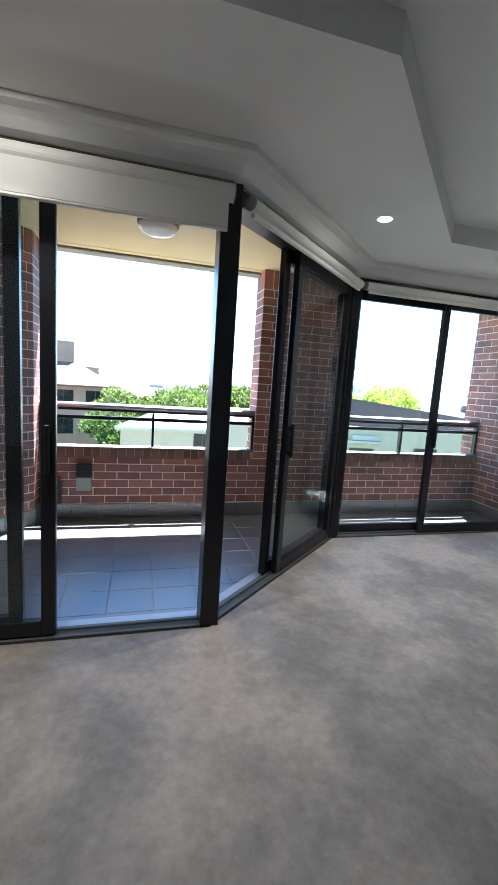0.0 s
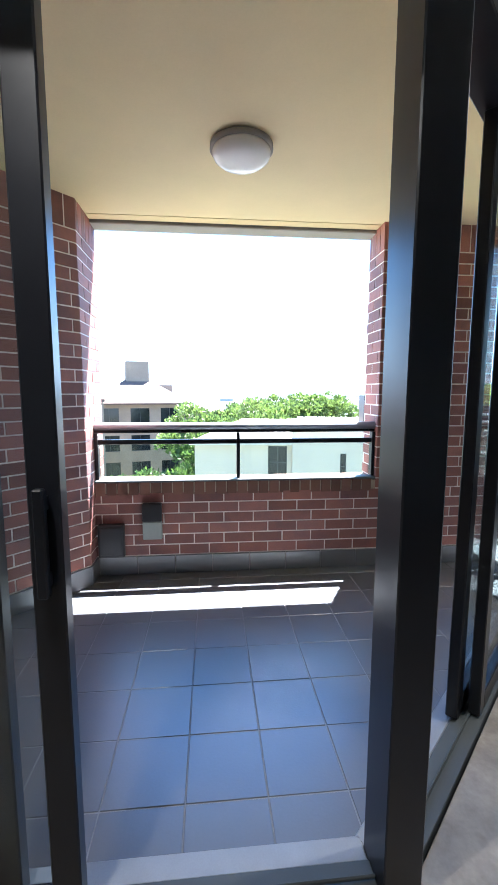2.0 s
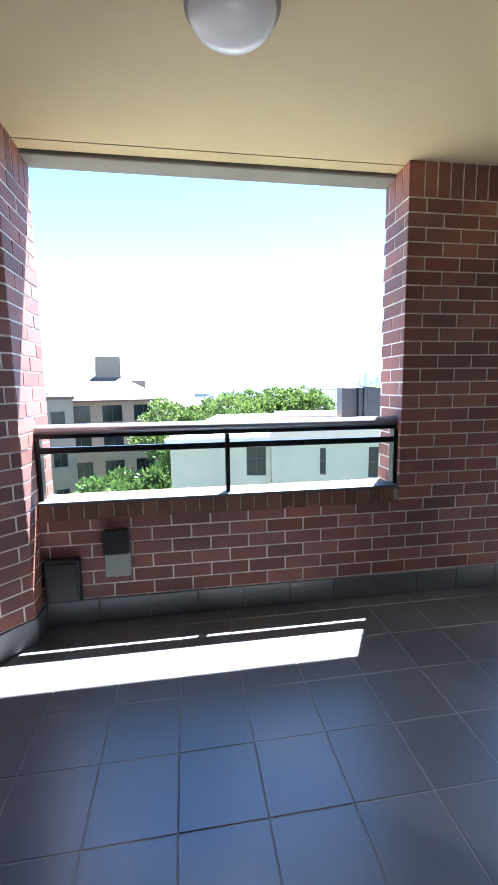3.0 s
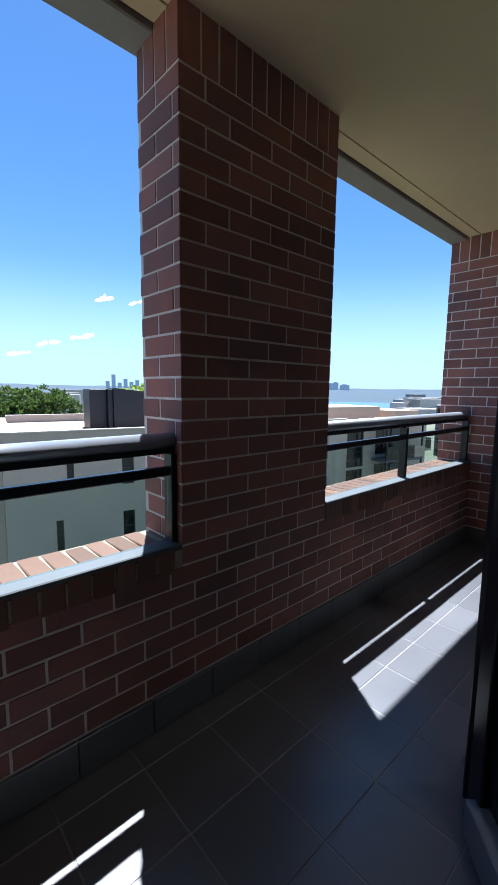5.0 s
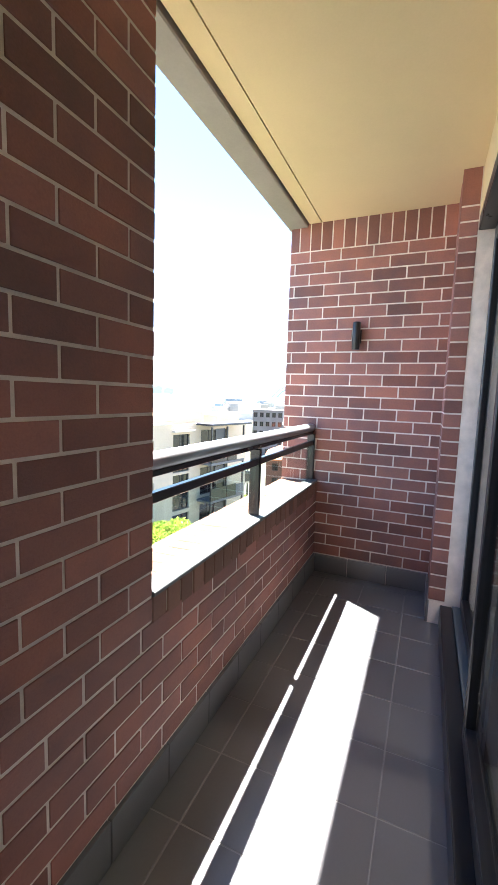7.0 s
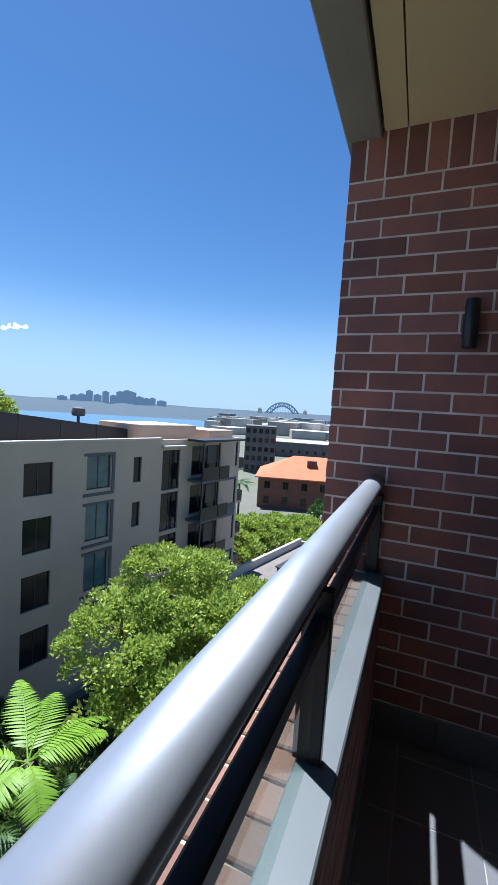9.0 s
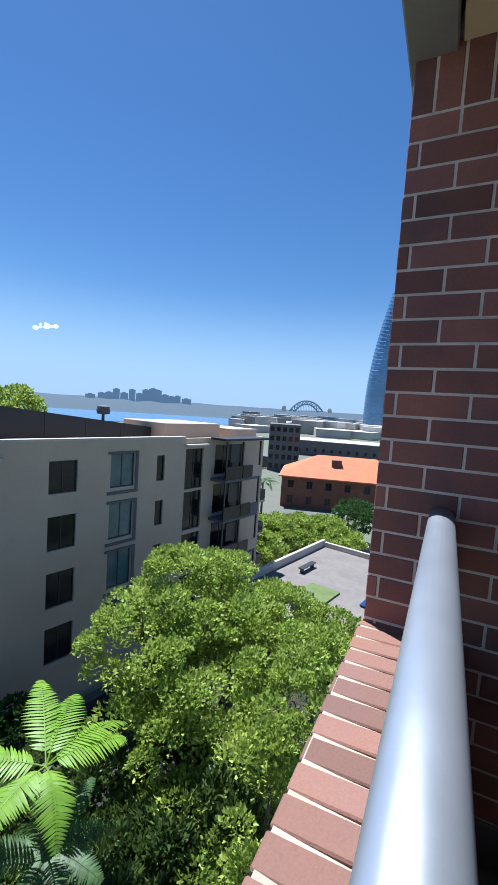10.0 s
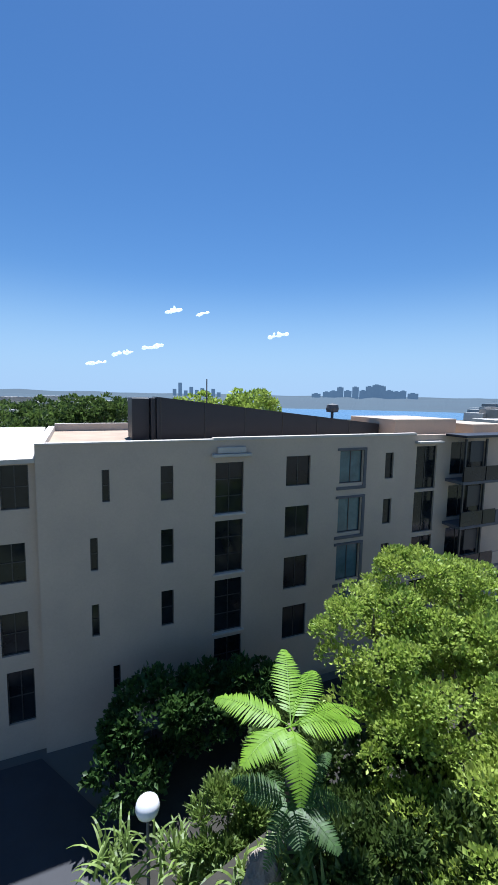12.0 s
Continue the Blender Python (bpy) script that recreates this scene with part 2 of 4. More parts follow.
def join(bm, own):
    if bm is None:
        return own
    me = bpy.data.meshes.new("tmp")
    own.to_mesh(me)
    own.free()
    bm.from_mesh(me)
    bpy.data.meshes.remove(me)
    return bm


def prism(points, z0, z1, bm=None):
    """A flat polygon (counter-clockwise) raised from z0 to z1."""
    own = bmesh.new()
    lo = [own.verts.new((x, y, z0)) for x, y in points]
    hi = [own.verts.new((x, y, z1)) for x, y in points]
    own.faces.new(hi), own.faces.new(lo[::-1])
    for i in range(len(points)):
        j = (i + 1) % len(points)
        own.faces.new((lo[i], lo[j], hi[j], hi[i]))
    bmesh.ops.recalc_face_normals(own, faces=own.faces)
    return join(bm, own)


def lathe(profile, seg=32, bm=None, m=None):
    own = bmesh.new()
    rings = [[own.verts.new((r * math.cos(a * math.tau / seg), r * math.sin(a * math.tau / seg), z)) for a in range(seg)] for r, z in profile]
    for a, b in zip(rings, rings[1:]):
        for i in range(seg):
            j = (i + 1) % seg
            own.faces.new((a[i], a[j], b[j], b[i]))
    own.faces.new(rings[0][::-1]), own.faces.new(rings[-1])
    bmesh.ops.recalc_face_normals(own, faces=own.faces)
    if m is not None:
        own.transform(m)
    return join(bm, own)


def tube(path, radii, seg=10, bm=None, flat=1.0):
    own = bmesh.new()
    rings = []
    pts = [Vector(p) for p in path]
    for i, p in enumerate(pts):
        d = (pts[min(i + 1, len(pts) - 1)] - pts[max(i - 1, 0)]).normalized()
        a = d.orthogonal().normalized() if abs(d.z) > 0.8 else d.cross(Vector((0, 0, 1))).normalized()
        b = a.cross(d)
        r = radii[i] if isinstance(radii, (list, tuple)) else radii
        rings.append([own.verts.new(p + r * (math.cos(k * math.tau / seg) * a + flat * math.sin(k * math.tau / seg) * b)) for k in range(seg)])
    for a, b in zip(rings, rings[1:]):
        for k in range(seg):
            own.faces.new((a[k], a[(k + 1) % seg], b[(k + 1) % seg], b[k]))
    own.faces.new(rings[0][::-1]), own.faces.new(rings[-1])
    bmesh.ops.recalc_face_normals(own, faces=own.faces)
    return join(bm, own)


def seg_frame(a, b):
    """Matrix with its x along a to b, its z up, and its y to the left of the way."""
    return pose(a[0], a[1], 0, 0, 0, math.degrees(math.atan2(b[1] - a[1], b[0] - a[0])))


# ---- brickwork: a mortar core, with each brick an object of its own ----
BL, BH, JT, SKIRT = 0.230, 0.076, 0.010, 0.15
_bricks = {}


def brick_mesh(l, h, material, d=0.03):
    key = (round(l, 3), round(h, 3), material.name, d)
    if key not in _bricks:
        bm = box(0, -d + 0.002, 0, l, 0.002, h, bev=0.0015)
        me = bpy.data.meshes.new("brick")
        bm.to_mesh(me)
        bm.free()
        me.materials.append(material)
        _bricks[key] = me
    return _bricks[key]


def lay(parent, m, l, h, material=None, name="brick"):
    ob = new(name, brick_mesh(l, h, material or BRICK))
    ob.parent = parent
    ob.matrix_basis = m
    return ob


def brick_face(parent, a, b, z0, courses, shift=0.0, soldiers=0.0, flip=0, skip=None):
    """Stretcher bond on the face from a to b; the face looks to the left of the way. soldiers: height of an upright course on top."""
    m = seg_frame(a, b)
    length = math.hypot(b[0] - a[0], b[1] - a[1])
    pitch = BL + JT
    for c in range(courses):
        z = z0 + JT + c * (BH + JT)
        s = -((c + flip) % 2) * pitch / 2 - shift
        while s < length:
            s0, s1 = max(s, 0.0), min(s + BL, length)
            if s1 - s0 > 0.03 and not (skip and skip(s0, s1, z)):
                lay(parent, m @ pose(s0, random.uniform(-0.0015, 0.0015), z), round(s1 - s0, 3), BH)
            s += pitch
    if soldiers:
        z, s = z0 + JT + courses * (BH + JT), 0.0
        while s < length - 0.02:
            w = min(BH, length - s)
            lay(parent, m @ pose(s, random.uniform(-0.0015, 0.0015), z), round(w, 3), soldiers)
            s += BH + JT


# ---- the plan, in metres ----
YI, YO = 4.74, 5.045                  # parapet, inner and outer face
XE = 4.945                           # end wall
P0, P1 = 1.80, 2.755                 # pillar between the two openings
XL = -0.47                           # edge of the first opening
CEIL = 2.77
SILL = 0.762
ROOMF = 0.13
A, B, C, D = (-1.0, 2.38), (0.93, 2.38), (2.31, 3.62), (4.50, 3.62)
OUT = 0.14                           # depth of the window frames

# ---- large structure: balcony ----
bed = prism([(-1.3, 2.2), (5.2, 2.2), (5.2, YI + 0.1), (-1.3, YI + 0.1)], -0.3, -0.002)
floor = structure(mesh_ob("floor_balcony", bed, GROUT), "balcony floor of dark slate-grey square tiles with pale grout", "floor")
slab_under = structure(mesh_ob("slab_edge", prism([(-1.6, 1.9), (5.25, 1.9), (5.25, YO), (-1.6, YO)], -0.62, -0.31), FASCIA), "grey concrete slab edge under the balcony", "slab")

core = prism([(XL - 0.02, YI + 0.001), (XE, YI + 0.001), (XE, YO - 0.001), (XL - 0.02, YO - 0.001)], -0.3, SILL - 0.114)
parapet = structure(mesh_ob("wall_parapet", core, MORTAR), "low red-brown brick parapet with a sloping brick sill", "wall")
pillar = structure(mesh_ob("wall_pillar", prism([(P0 + 0.001, YI + 0.001), (P1 - 0.001, YI + 0.001), (P1 - 0.001, YO - 0.001), (P0 + 0.001, YO - 0.001)], SILL - 0.113, CEIL + 0.1), MORTAR),
                   "dark red-brown brick pillar with pale mortar between the balcony openings", "wall")
endwall = structure(mesh_ob("wall_east", prism([(XE + 0.001, 3.5), (XE + 0.3, 3.5), (XE + 0.3, YO - 0.001), (XE + 0.001, YO - 0.001)], -0.3, CEIL + 0.1), MORTAR),
                    "red-brown brick end wall of the balcony with pale mortar joints", "wall")
ret = structure(mesh_ob("wall_return", prism([(4.50 + 0.001, 3.3), (XE + 0.006, 3.3), (XE + 0.006, 3.86 - 0.001), (4.50 + 0.001, 3.86 - 0.001)], -0.3, CEIL + 0.1), MORTAR),
                "narrow brick return beside the glazing", "wall")
LW = [(XL, YO), (XL, 4.57), (-1.0, 4.02), (-1.0, 2.30)]
left = structure(mesh_ob("wall_west", prism([(XL - 0.001, YO - 0.001), (XL - 0.3, YO - 0.001), (-1.4, 4.5), (-1.4, 2.3), (-1.001, 2.3), (-1.001, 4.02), (XL - 0.001, 4.57)], -0.3, CEIL + 0.1), MORTAR),
                 "angled red-brown brick wall at the end of the balcony", "wall")
ceiling = structure(mesh_ob("ceiling_balcony", prism([(-1.4, 2.2), (5.3, 2.2), (5.3, 4.80), (-1.4, 4.80)], CEIL, CEIL + 0.2), CREAM), "smooth cream-yellow painted balcony soffit", "ceiling")
edge = box(-1.4, 4.806, CEIL - 0.002, 5.3, 4.90, CEIL + 0.2)
structure(mesh_ob("ceiling_edge", edge, CREAM), "cream edge strip of the soffit past a shadow joint", "ceiling")
fas = box(-1.4, 4.912, CEIL - 0.025, 5.3, 5.07, CEIL + 0.35, bev=0.006)
structure(mesh_ob("trim_fascia", fas, FASCIA), "grey painted slab edge beam above the openings", "trim")
structure(mesh_ob("slab_above", box(-1.6, 1.9, CEIL + 0.21, 5.3, 5.06, CEIL + 0.5), FASCIA), "concrete slab above the balcony", "slab")

# skirting tiles, 15 cm high, along the foot of the brick walls
def skirting(a, b, parent):
    m, s = seg_frame(a, b), 0.0
    length = math.hypot(b[0] - a[0], b[1] - a[1])
    while s < length - 0.01:
        w = min(0.296, length - s)
        part("skirting_tile", box(s, -0.005, 0.002, s + w, 0.014, SKIRT, bev=0.002, m=m), TILE, parent)
        s += 0.3


skirt = structure(mesh_ob("baseboard", box(P0, YI + 0.001, 0, P1, YI + 0.006, SKIRT - 0.01), GROUT), "dark tile skirting round the balcony floor", "skirting")
for a, b in (((XE, YI), (XL, YI)), ((XL, YI), (XL, 4.57)), ((XL, 4.57), (-1.0, 4.02)), ((-1.0, 4.02), (-1.0, 2.55)), ((XE, 3.86), (XE, YI - 0.015)), ((4.50, 3.86), (XE - 0.015, 3.86))):
    skirting(a, b, skirt)

# ---- room ----
room_pts = [(-3.2, -3.6), (4.5, -3.6), D, C, B, (-3.2, 2.38)]
structure(mesh_ob("floor_room", prism([(-3.2, -3.6), (4.5, -3.6), (4.5, 3.61), (2.313, 3.61), (0.933, 2.37), (-3.2, 2.37)], -0.3, ROOMF), CONCRETE), "bare grey screeded concrete floor with blotches and scuffs", "floor")
RC = 2.60
tray = [(-2.6, -3.0), (3.7, -3.0), (3.7, 2.85), (2.61, 2.85), (1.30, 1.56), (-2.6, 1.57)]
cb = bmesh.new()
ov = [cb.verts.new((x, y, RC)) for x, y in room_pts]
iv = [cb.verts.new((x, y, RC)) for x, y in tray]
tv = [cb.verts.new((x, y, RC + 0.13)) for x, y in tray]
for i in range(6):
    j = (i + 1) % 6
    cb.faces.new((ov[i], iv[i], iv[j], ov[j]))
    cb.faces.new((iv[i], tv[i], tv[j], iv[j]))
cb.faces.new(tv)
bmesh.ops.recalc_face_normals(cb, faces=cb.faces)
structure(mesh_ob("ceiling_room", cb, WHITEPAINT), "white plasterboard ceiling with a stepped recessed tray", "ceiling")
structure(mesh_ob("slab_over_room", box(-3.4, -3.8, RC + 0.21, 4.7, 2.19, RC + 0.4), FASCIA), "concrete slab over the room", "slab")
for n, q in (("wall_room_west", (-3.35, -3.6, ROOMF, -3.2, 2.5, RC + 0.2)), ("wall_room_south", (-3.35, -3.75, ROOMF, 4.65, -3.6, RC + 0.2)), ("wall_room_east", (4.503, -3.6, ROOMF, 4.65, 3.29, RC + 0.2)), ("wall_room_north", (-3.2, 2.38, ROOMF, -1.41, 2.52, RC + 0.2))):
    structure(mesh_ob(n, box(*q), WHITEPAINT), "plain white plastered room wall", "wall")


# glazing: each run is a window of its own, with frame members and panes
def run(name, a, b, label):
    ob = structure(new(name), label, "window")
    ob.matrix_basis = seg_frame(a, b)
    return ob, math.hypot(b[0] - a[0], b[1] - a[1])


HEAD = 2.47


def member(name, parent, s0, s1, y0, y1, z0, z1, material=FRAME):
    return part(name, box(s0, y0, z0, s1, y1, z1, bev=0.004), material, parent)


def pane(parent, s0, s1, y, z0, z1, material=GLASS):
    g = part("pane", box(s0, y - 0.003, z0, s1, y + 0.003, z1), material, parent)
    g.visible_shadow = False
    return g


def sash(parent, s0, s1, y, w=0.07, handle=None):
    """A sliding glass panel in its own black frame."""
    member("stile", parent, s0, s0 + w, y, y + 0.045, ROOMF + 0.02, HEAD - 0.05)
    member("stile", parent, s1 - w, s1, y, y + 0.045, ROOMF + 0.02, HEAD - 0.05)
    member("rail", parent, s0 + w, s1 - w, y, y + 0.045, ROOMF + 0.02, ROOMF + 0.10)
    member("rail", parent, s0 + w, s1 - w, y, y + 0.045, HEAD - 0.13, HEAD - 0.05)
    pane(parent, s0 + w, s1 - w, y + 0.022, ROOMF + 0.10, HEAD - 0.13)
    if handle is not None:
        part("handle", box(handle - 0.012, y - 0.035, 1.02, handle + 0.012, y - 0.012, 1.26, bev=0.004, bm=box(handle - 0.01, y - 0.02, 1.04, handle + 0.01, y, 1.07, bm=box(handle - 0.01, y - 0.02, 1.21, handle + 0.01, y, 1.24))), FRAME, parent, "black pull handle")


def track(parent, s0, s1, outer=None):
    member("head", parent, s0, s1, 0.0, OUT, HEAD - 0.05, HEAD + 0.03)
    member("sill_step", parent, s0, s1, 0.10, OUT + 0.03, 0.0, ROOMF + 0.004, outer or PALEALU)
    part("sill_track", box(s0, 0.0, ROOMF - 0.03, s1, 0.098, ROOMF + 0.012, bev=0.002), ALU, parent, "worn aluminium sliding track")
    member("guide", parent, s0, s1, 0.045, 0.052, ROOMF + 0.014, ROOMF + 0.03, ALU)


w1, l1 = run("window_1", A, B, "black aluminium sliding door, half open to the balcony")
track(w1, 0.0, l1 - 0.05)
sash(w1, 0.02, 1.12, 0.012, handle=1.085)
sash(w1, 0.02, 0.95, 0.075)
member("corner_post", w1, l1 - 0.05, l1 + 0.055, 0.0, OUT, 0.0, HEAD + 0.03)
w2, l2 = run("window_2", B, C, "black aluminium sliding door on the angled side, standing open")
track(w2, 0.06, l2 - 0.02)
sash(w2, 0.80, l2 - 0.05, 0.012, handle=0.84)
sash(w2, 0.72, l2 - 0.03, 0.075)
member("corner_post", w2, l2 - 0.05, l2 + 0.03, 0.0, OUT, 0.0, HEAD + 0.03)
w3, l3 = run("window_3", C, D, "black aluminium full-height windows onto the balcony")
track(w3, 0.03, l3, FRAME)
member("corner_post", w3, 0.0, 0.06, 0.0, OUT + 0.02, 0.0, HEAD - 0.05)
sash(w3, 0.06, 1.05, 0.075, 0.05)
sash(w3, 0.95, l3, 0.012, 0.07, handle=0.10 + 0.9)
for w, l in ((w1, l1), (w2, l2), (w3, l3)):
    part("lintel", box(0.0, 0.005, HEAD + 0.03, l, OUT, CEIL + 0.1), CREAM, w, "cream painted head above the frame")

# cornice along the glazing
cn = bmesh.new()
prof = [(0.0, HEAD + 0.035), (-0.02, HEAD + 0.03), (-0.055, HEAD + 0.045), (-0.09, HEAD + 0.08), (-0.115, HEAD + 0.10), (-0.135, RC - 0.028), (-0.165, RC - 0.026), (-0.168, RC - 0.001)]
corners = [(-3.2, 2.38), B, C, D]
offs = []
for i, p in enumerate(corners):
    n1 = Vector((0, 0))
    for q, r in ((i - 1, i), (i, i + 1)):
        if q >= 0 and r < len(corners):
            d = Vector((corners[r][0] - corners[q][0], corners[r][1] - corners[q][1])).normalized()
            n1 += Vector((-d.y, d.x))
    n1.normalize()
    d = Vector((corners[min(i + 1, 3)][0] - corners[min(i, 2)][0], corners[min(i + 1, 3)][1] - corners[min(i, 2)][1])).normalized()
    offs.append(n1 / max(0.5, n1.dot(Vector((-d.y, d.x)))))
cr = [[cn.verts.new((p[0] + o.x * y, p[1] + o.y * y, z)) for y, z in prof] for p, o in zip(corners, offs)]
for r0, r1 in zip(cr, cr[1:]):
    for k in range(len(prof) - 1):
        cn.faces.new((r0[k], r0[k + 1], r1[k + 1], r1[k]))
bmesh.ops.recalc_face_normals(cn, faces=cn.faces)
structure(mesh_ob("trim_cornice", cn, WHITEPAINT), "white plaster cornice above the windows", "trim")


# ---- things in the room: roller blinds and downlights ----
def blind(a, b, s0, s1, y, z, r, skirt_z, label, box_like):
    t = thing("roller_blind", label, "blind", group="roller blinds over the windows")
    t.matrix_basis = seg_frame(a, b)
    tu = bmesh.new()
    tube([(s0, y, z), (s1, y, z)], r, 20, tu)
    part("roll", tu, BLIND, t, smooth=False)
    if box_like:
        part("valance", box(s0 + 0.02, y - 0.034, skirt_z, s1 - 0.025, y - 0.018, z - r * 0.6, bev=0.003), BLIND, t, "flat white valance")
        part("bottom_bar", box(s0 + 0.02, y - 0.038, skirt_z - 0.014, s1 - 0.025, y - 0.014, skirt_z - 0.001, bev=0.004), BLIND, t)
    else:
        part("fabric", box(s0 + 0.02, y - 0.004, skirt_z, s1 - 0.02, y + 0.004, z), BLIND, t)
        part("bottom_bar", box(s0 + 0.02, y - 0.012, skirt_z - 0.03, s1 - 0.02, y + 0.012, skirt_z - 0.001, bev=0.005), BLIND, t)
    for s in (s0 - 0.006, s1 + 0.001):
        part("end_cap", lathe([(r * 0.9, 0), (r * 1.08, 0.001), (r * 1.08, 0.004), (r * 0.5, 0.006)], 20, m=pose(s, y, z, 0, 90, 0)), PLASTIC, t, "grey end cap with a bracket")
    return t


blind(A, B, -0.40, l1 - 0.01, -0.075, 2.415, 0.042, 2.245, "white roller blind rolled up above the sliding door", True)
blind(B, C, 0.09, l2 - 0.05, -0.055, 2.425, 0.034, 2.395, "white roller blind rolled up above the angled door", False)
blind(C, D, 0.07, l3 - 0.03, -0.055, 2.425, 0.034, 2.395, "white roller blind rolled up above the far windows", False)


def downlight(x, y):
    t = thing("downlight", "small round white recessed ceiling downlight, lit", "downlight", (x, y, RC), group="recessed ceiling lights")
    part("trim_ring", lathe([(0.034, -0.001), (0.048, -0.004), (0.05, -0.001), (0.046, 0.0)], 24), WHITEPAINT, t)
    part("globe", lathe([(0.001, -0.004), (0.03, -0.004), (0.033, -0.002), (0.033, -0.001)], 24), LIT, t)
    lamp = new("downlight_lamp", bpy.data.lights.new("downlight_lamp", "SPOT"))
    lamp.data.energy, lamp.data.color, lamp.data.spot_size, lamp.data.shadow_soft_size = 4.2, (1, 0.9, 0.76), radians(96), 0.03
    lamp.data.spot_blend = 0.7
    lamp.parent = t
    lamp.matrix_basis = pose(0, 0, -0.02)


for x, y in ((1.97, 2.69), (-0.05, 1.95), (3.3, 2.9), (-1.9, 1.95)):
    downlight(x, y)

# ---- balustrades ----
def balustrade(x0, x1, mid, label):
    t = thing("balustrade", label, "railing", (0, 0, 0), group="railings on the parapet")
    y = 4.80
    part("handrail", tube([(x0 + 0.004, y + 0.015, 1.190), (x1 - 0.004, y + 0.015, 1.190)], 0.042, 24, flat=0.76), SILVER, t, "silver round handrail", True)
    part("rail_underside", box(x0 + 0.004, y - 0.012, 1.140, x1 - 0.004, y + 0.028, 1.162, bev=0.002), RAILBLACK, t)
    part("mid_rail", box(x0 + 0.03, y - 0.022, 1.050, x1 - 0.03, y + 0.008, 1.088, bev=0.004), RAILBLACK, t, "black mid rail")
    part("bottom_channel", box(x0 + 0.004, YI - 0.006, SILL - 0.012, x1 - 0.004, YI + 0.082, SILL + 0.008, bev=0.004), ALU, t, "grey aluminium glazing channel")
    ends = [x0 + 0.004, mid - 0.012, x1 - 0.03]
    for x in ends:
        part("post", box(x, y - 0.03, SILL + 0.009, x + 0.026, y + 0.03, 1.139, bev=0.003), RAILBLACK, t, "black upright post")
    for xa, xb in ((ends[0] + 0.028, ends[1] - 0.002), (ends[1] + 0.028, ends[2] - 0.002)):
        g = part("glass_panel", box(xa, y - 0.005, SILL + 0.012, xb, y + 0.005, 1.05), RAILGLASS, t, "clear glass infill")
        g.visible_shadow = False


balustrade(XL, P0, 0.66, "silver and black balcony railing with glass over the wide opening")
balustrade(P1, XE, 3.76, "silver and black balcony railing with glass beside the end wall")

# ---- balcony fittings ----
lamp1 = thing("ceiling_lamp", "round opal glass ceiling light with a dark rim on the soffit", "ceiling light", (0.62, 3.86, CEIL))
part("base_ring", lathe([(0.150, 0.0), (0.168, -0.004), (0.170, -0.028), (0.150, -0.034)], 40), FASCIA, lamp1, "grey base ring", True)
part("shade", lathe([(0.156, -0.03), (0.157, -0.045), (0.148, -0.066), (0.120, -0.088), (0.075, -0.102), (0.03, -0.107), (0.004, -0.108)], 40), OPAL, lamp1, "white opal shade", True)

wl = thing("wall_lamp", "slim dark up-and-down wall light on the brick end wall", "wall light", (XE, 4.485, 1.90))
part("tube", lathe([(0.026, -0.10), (0.029, -0.096), (0.029, 0.096), (0.026, 0.10)], 20, m=pose(-0.062, 0, 0)), DARK, wl, smooth=True)
part("backplate", box(-0.012, -0.03, -0.05, -0.001, 0.03, 0.05, bev=0.003, bm=box(-0.04, -0.012, -0.02, -0.008, 0.012, 0.02)), DARK, wl)

v1 = thing("socket_box", "grey plastic weatherproof socket box with a dark flap on the parapet", "socket", (-0.027, YI, 0.445))
part("box_body", box(-0.075, -0.05, -0.145, 0.075, -0.004, 0.0, bev=0.006), PLASTIC, v1)
part("flap", box(-0.075, -0.06, 0.004, 0.075, -0.004, 0.145, bev=0.006), DARK, v1, "black raised flap")
v2 = thing("drain_box", "black plastic outlet box low on the parapet brickwork", "outlet", (-0.345, YI, 0.30))
part("box_body", box(-0.10, -0.06, -0.135, 0.10, -0.008, 0.13, bev=0.008), DARK, v2)
part("cover", box(-0.085, -0.068, -0.11, 0.085, -0.061, 0.11, bev=0.003), DARK, v2)

# ---- outside: ground, water, distance ----
GZ = -16.0
structure(mesh_ob("ground", prism([(-4500, -300), (4500, -300), (4500, 4400), (-4500, 4400)], GZ - 4, GZ), LAND), "wide green and grey city ground reaching the horizon", "ground")
structure(mesh_ob("water", prism([(3 + d * math.sin(radians(az)), 5 + d * math.cos(radians(az))) for az, d in ((36, 345), (50, 345), (60, 380), (66, 520), (60, 640), (36, 640))], GZ + 0.05, GZ + 0.3), WATER), "blue harbour water in the distance", "water")
structure(mesh_ob("road", prism([(-14, 14.5), (6.0, 14.5), (7.5, 19), (5.0, 25.2), (-14, 29)], GZ + 0.01, GZ + 0.06), ASPHALT), "dark shaded driveway between the buildings", "driveway")
structure(mesh_ob("ground_garden", prism([(6.0, 8), (40, 4), (36, 18), (7.5, 24)], GZ + 0.02, GZ + 0.5), SOIL), "dark planted garden bed between the buildings", "garden bed")


def polar(az, d, z=0.0, eye=(3.0, 5.0)):
    return Vector((eye[0] + d * math.sin(radians(az)), eye[1] + d * math.cos(radians(az)), z))


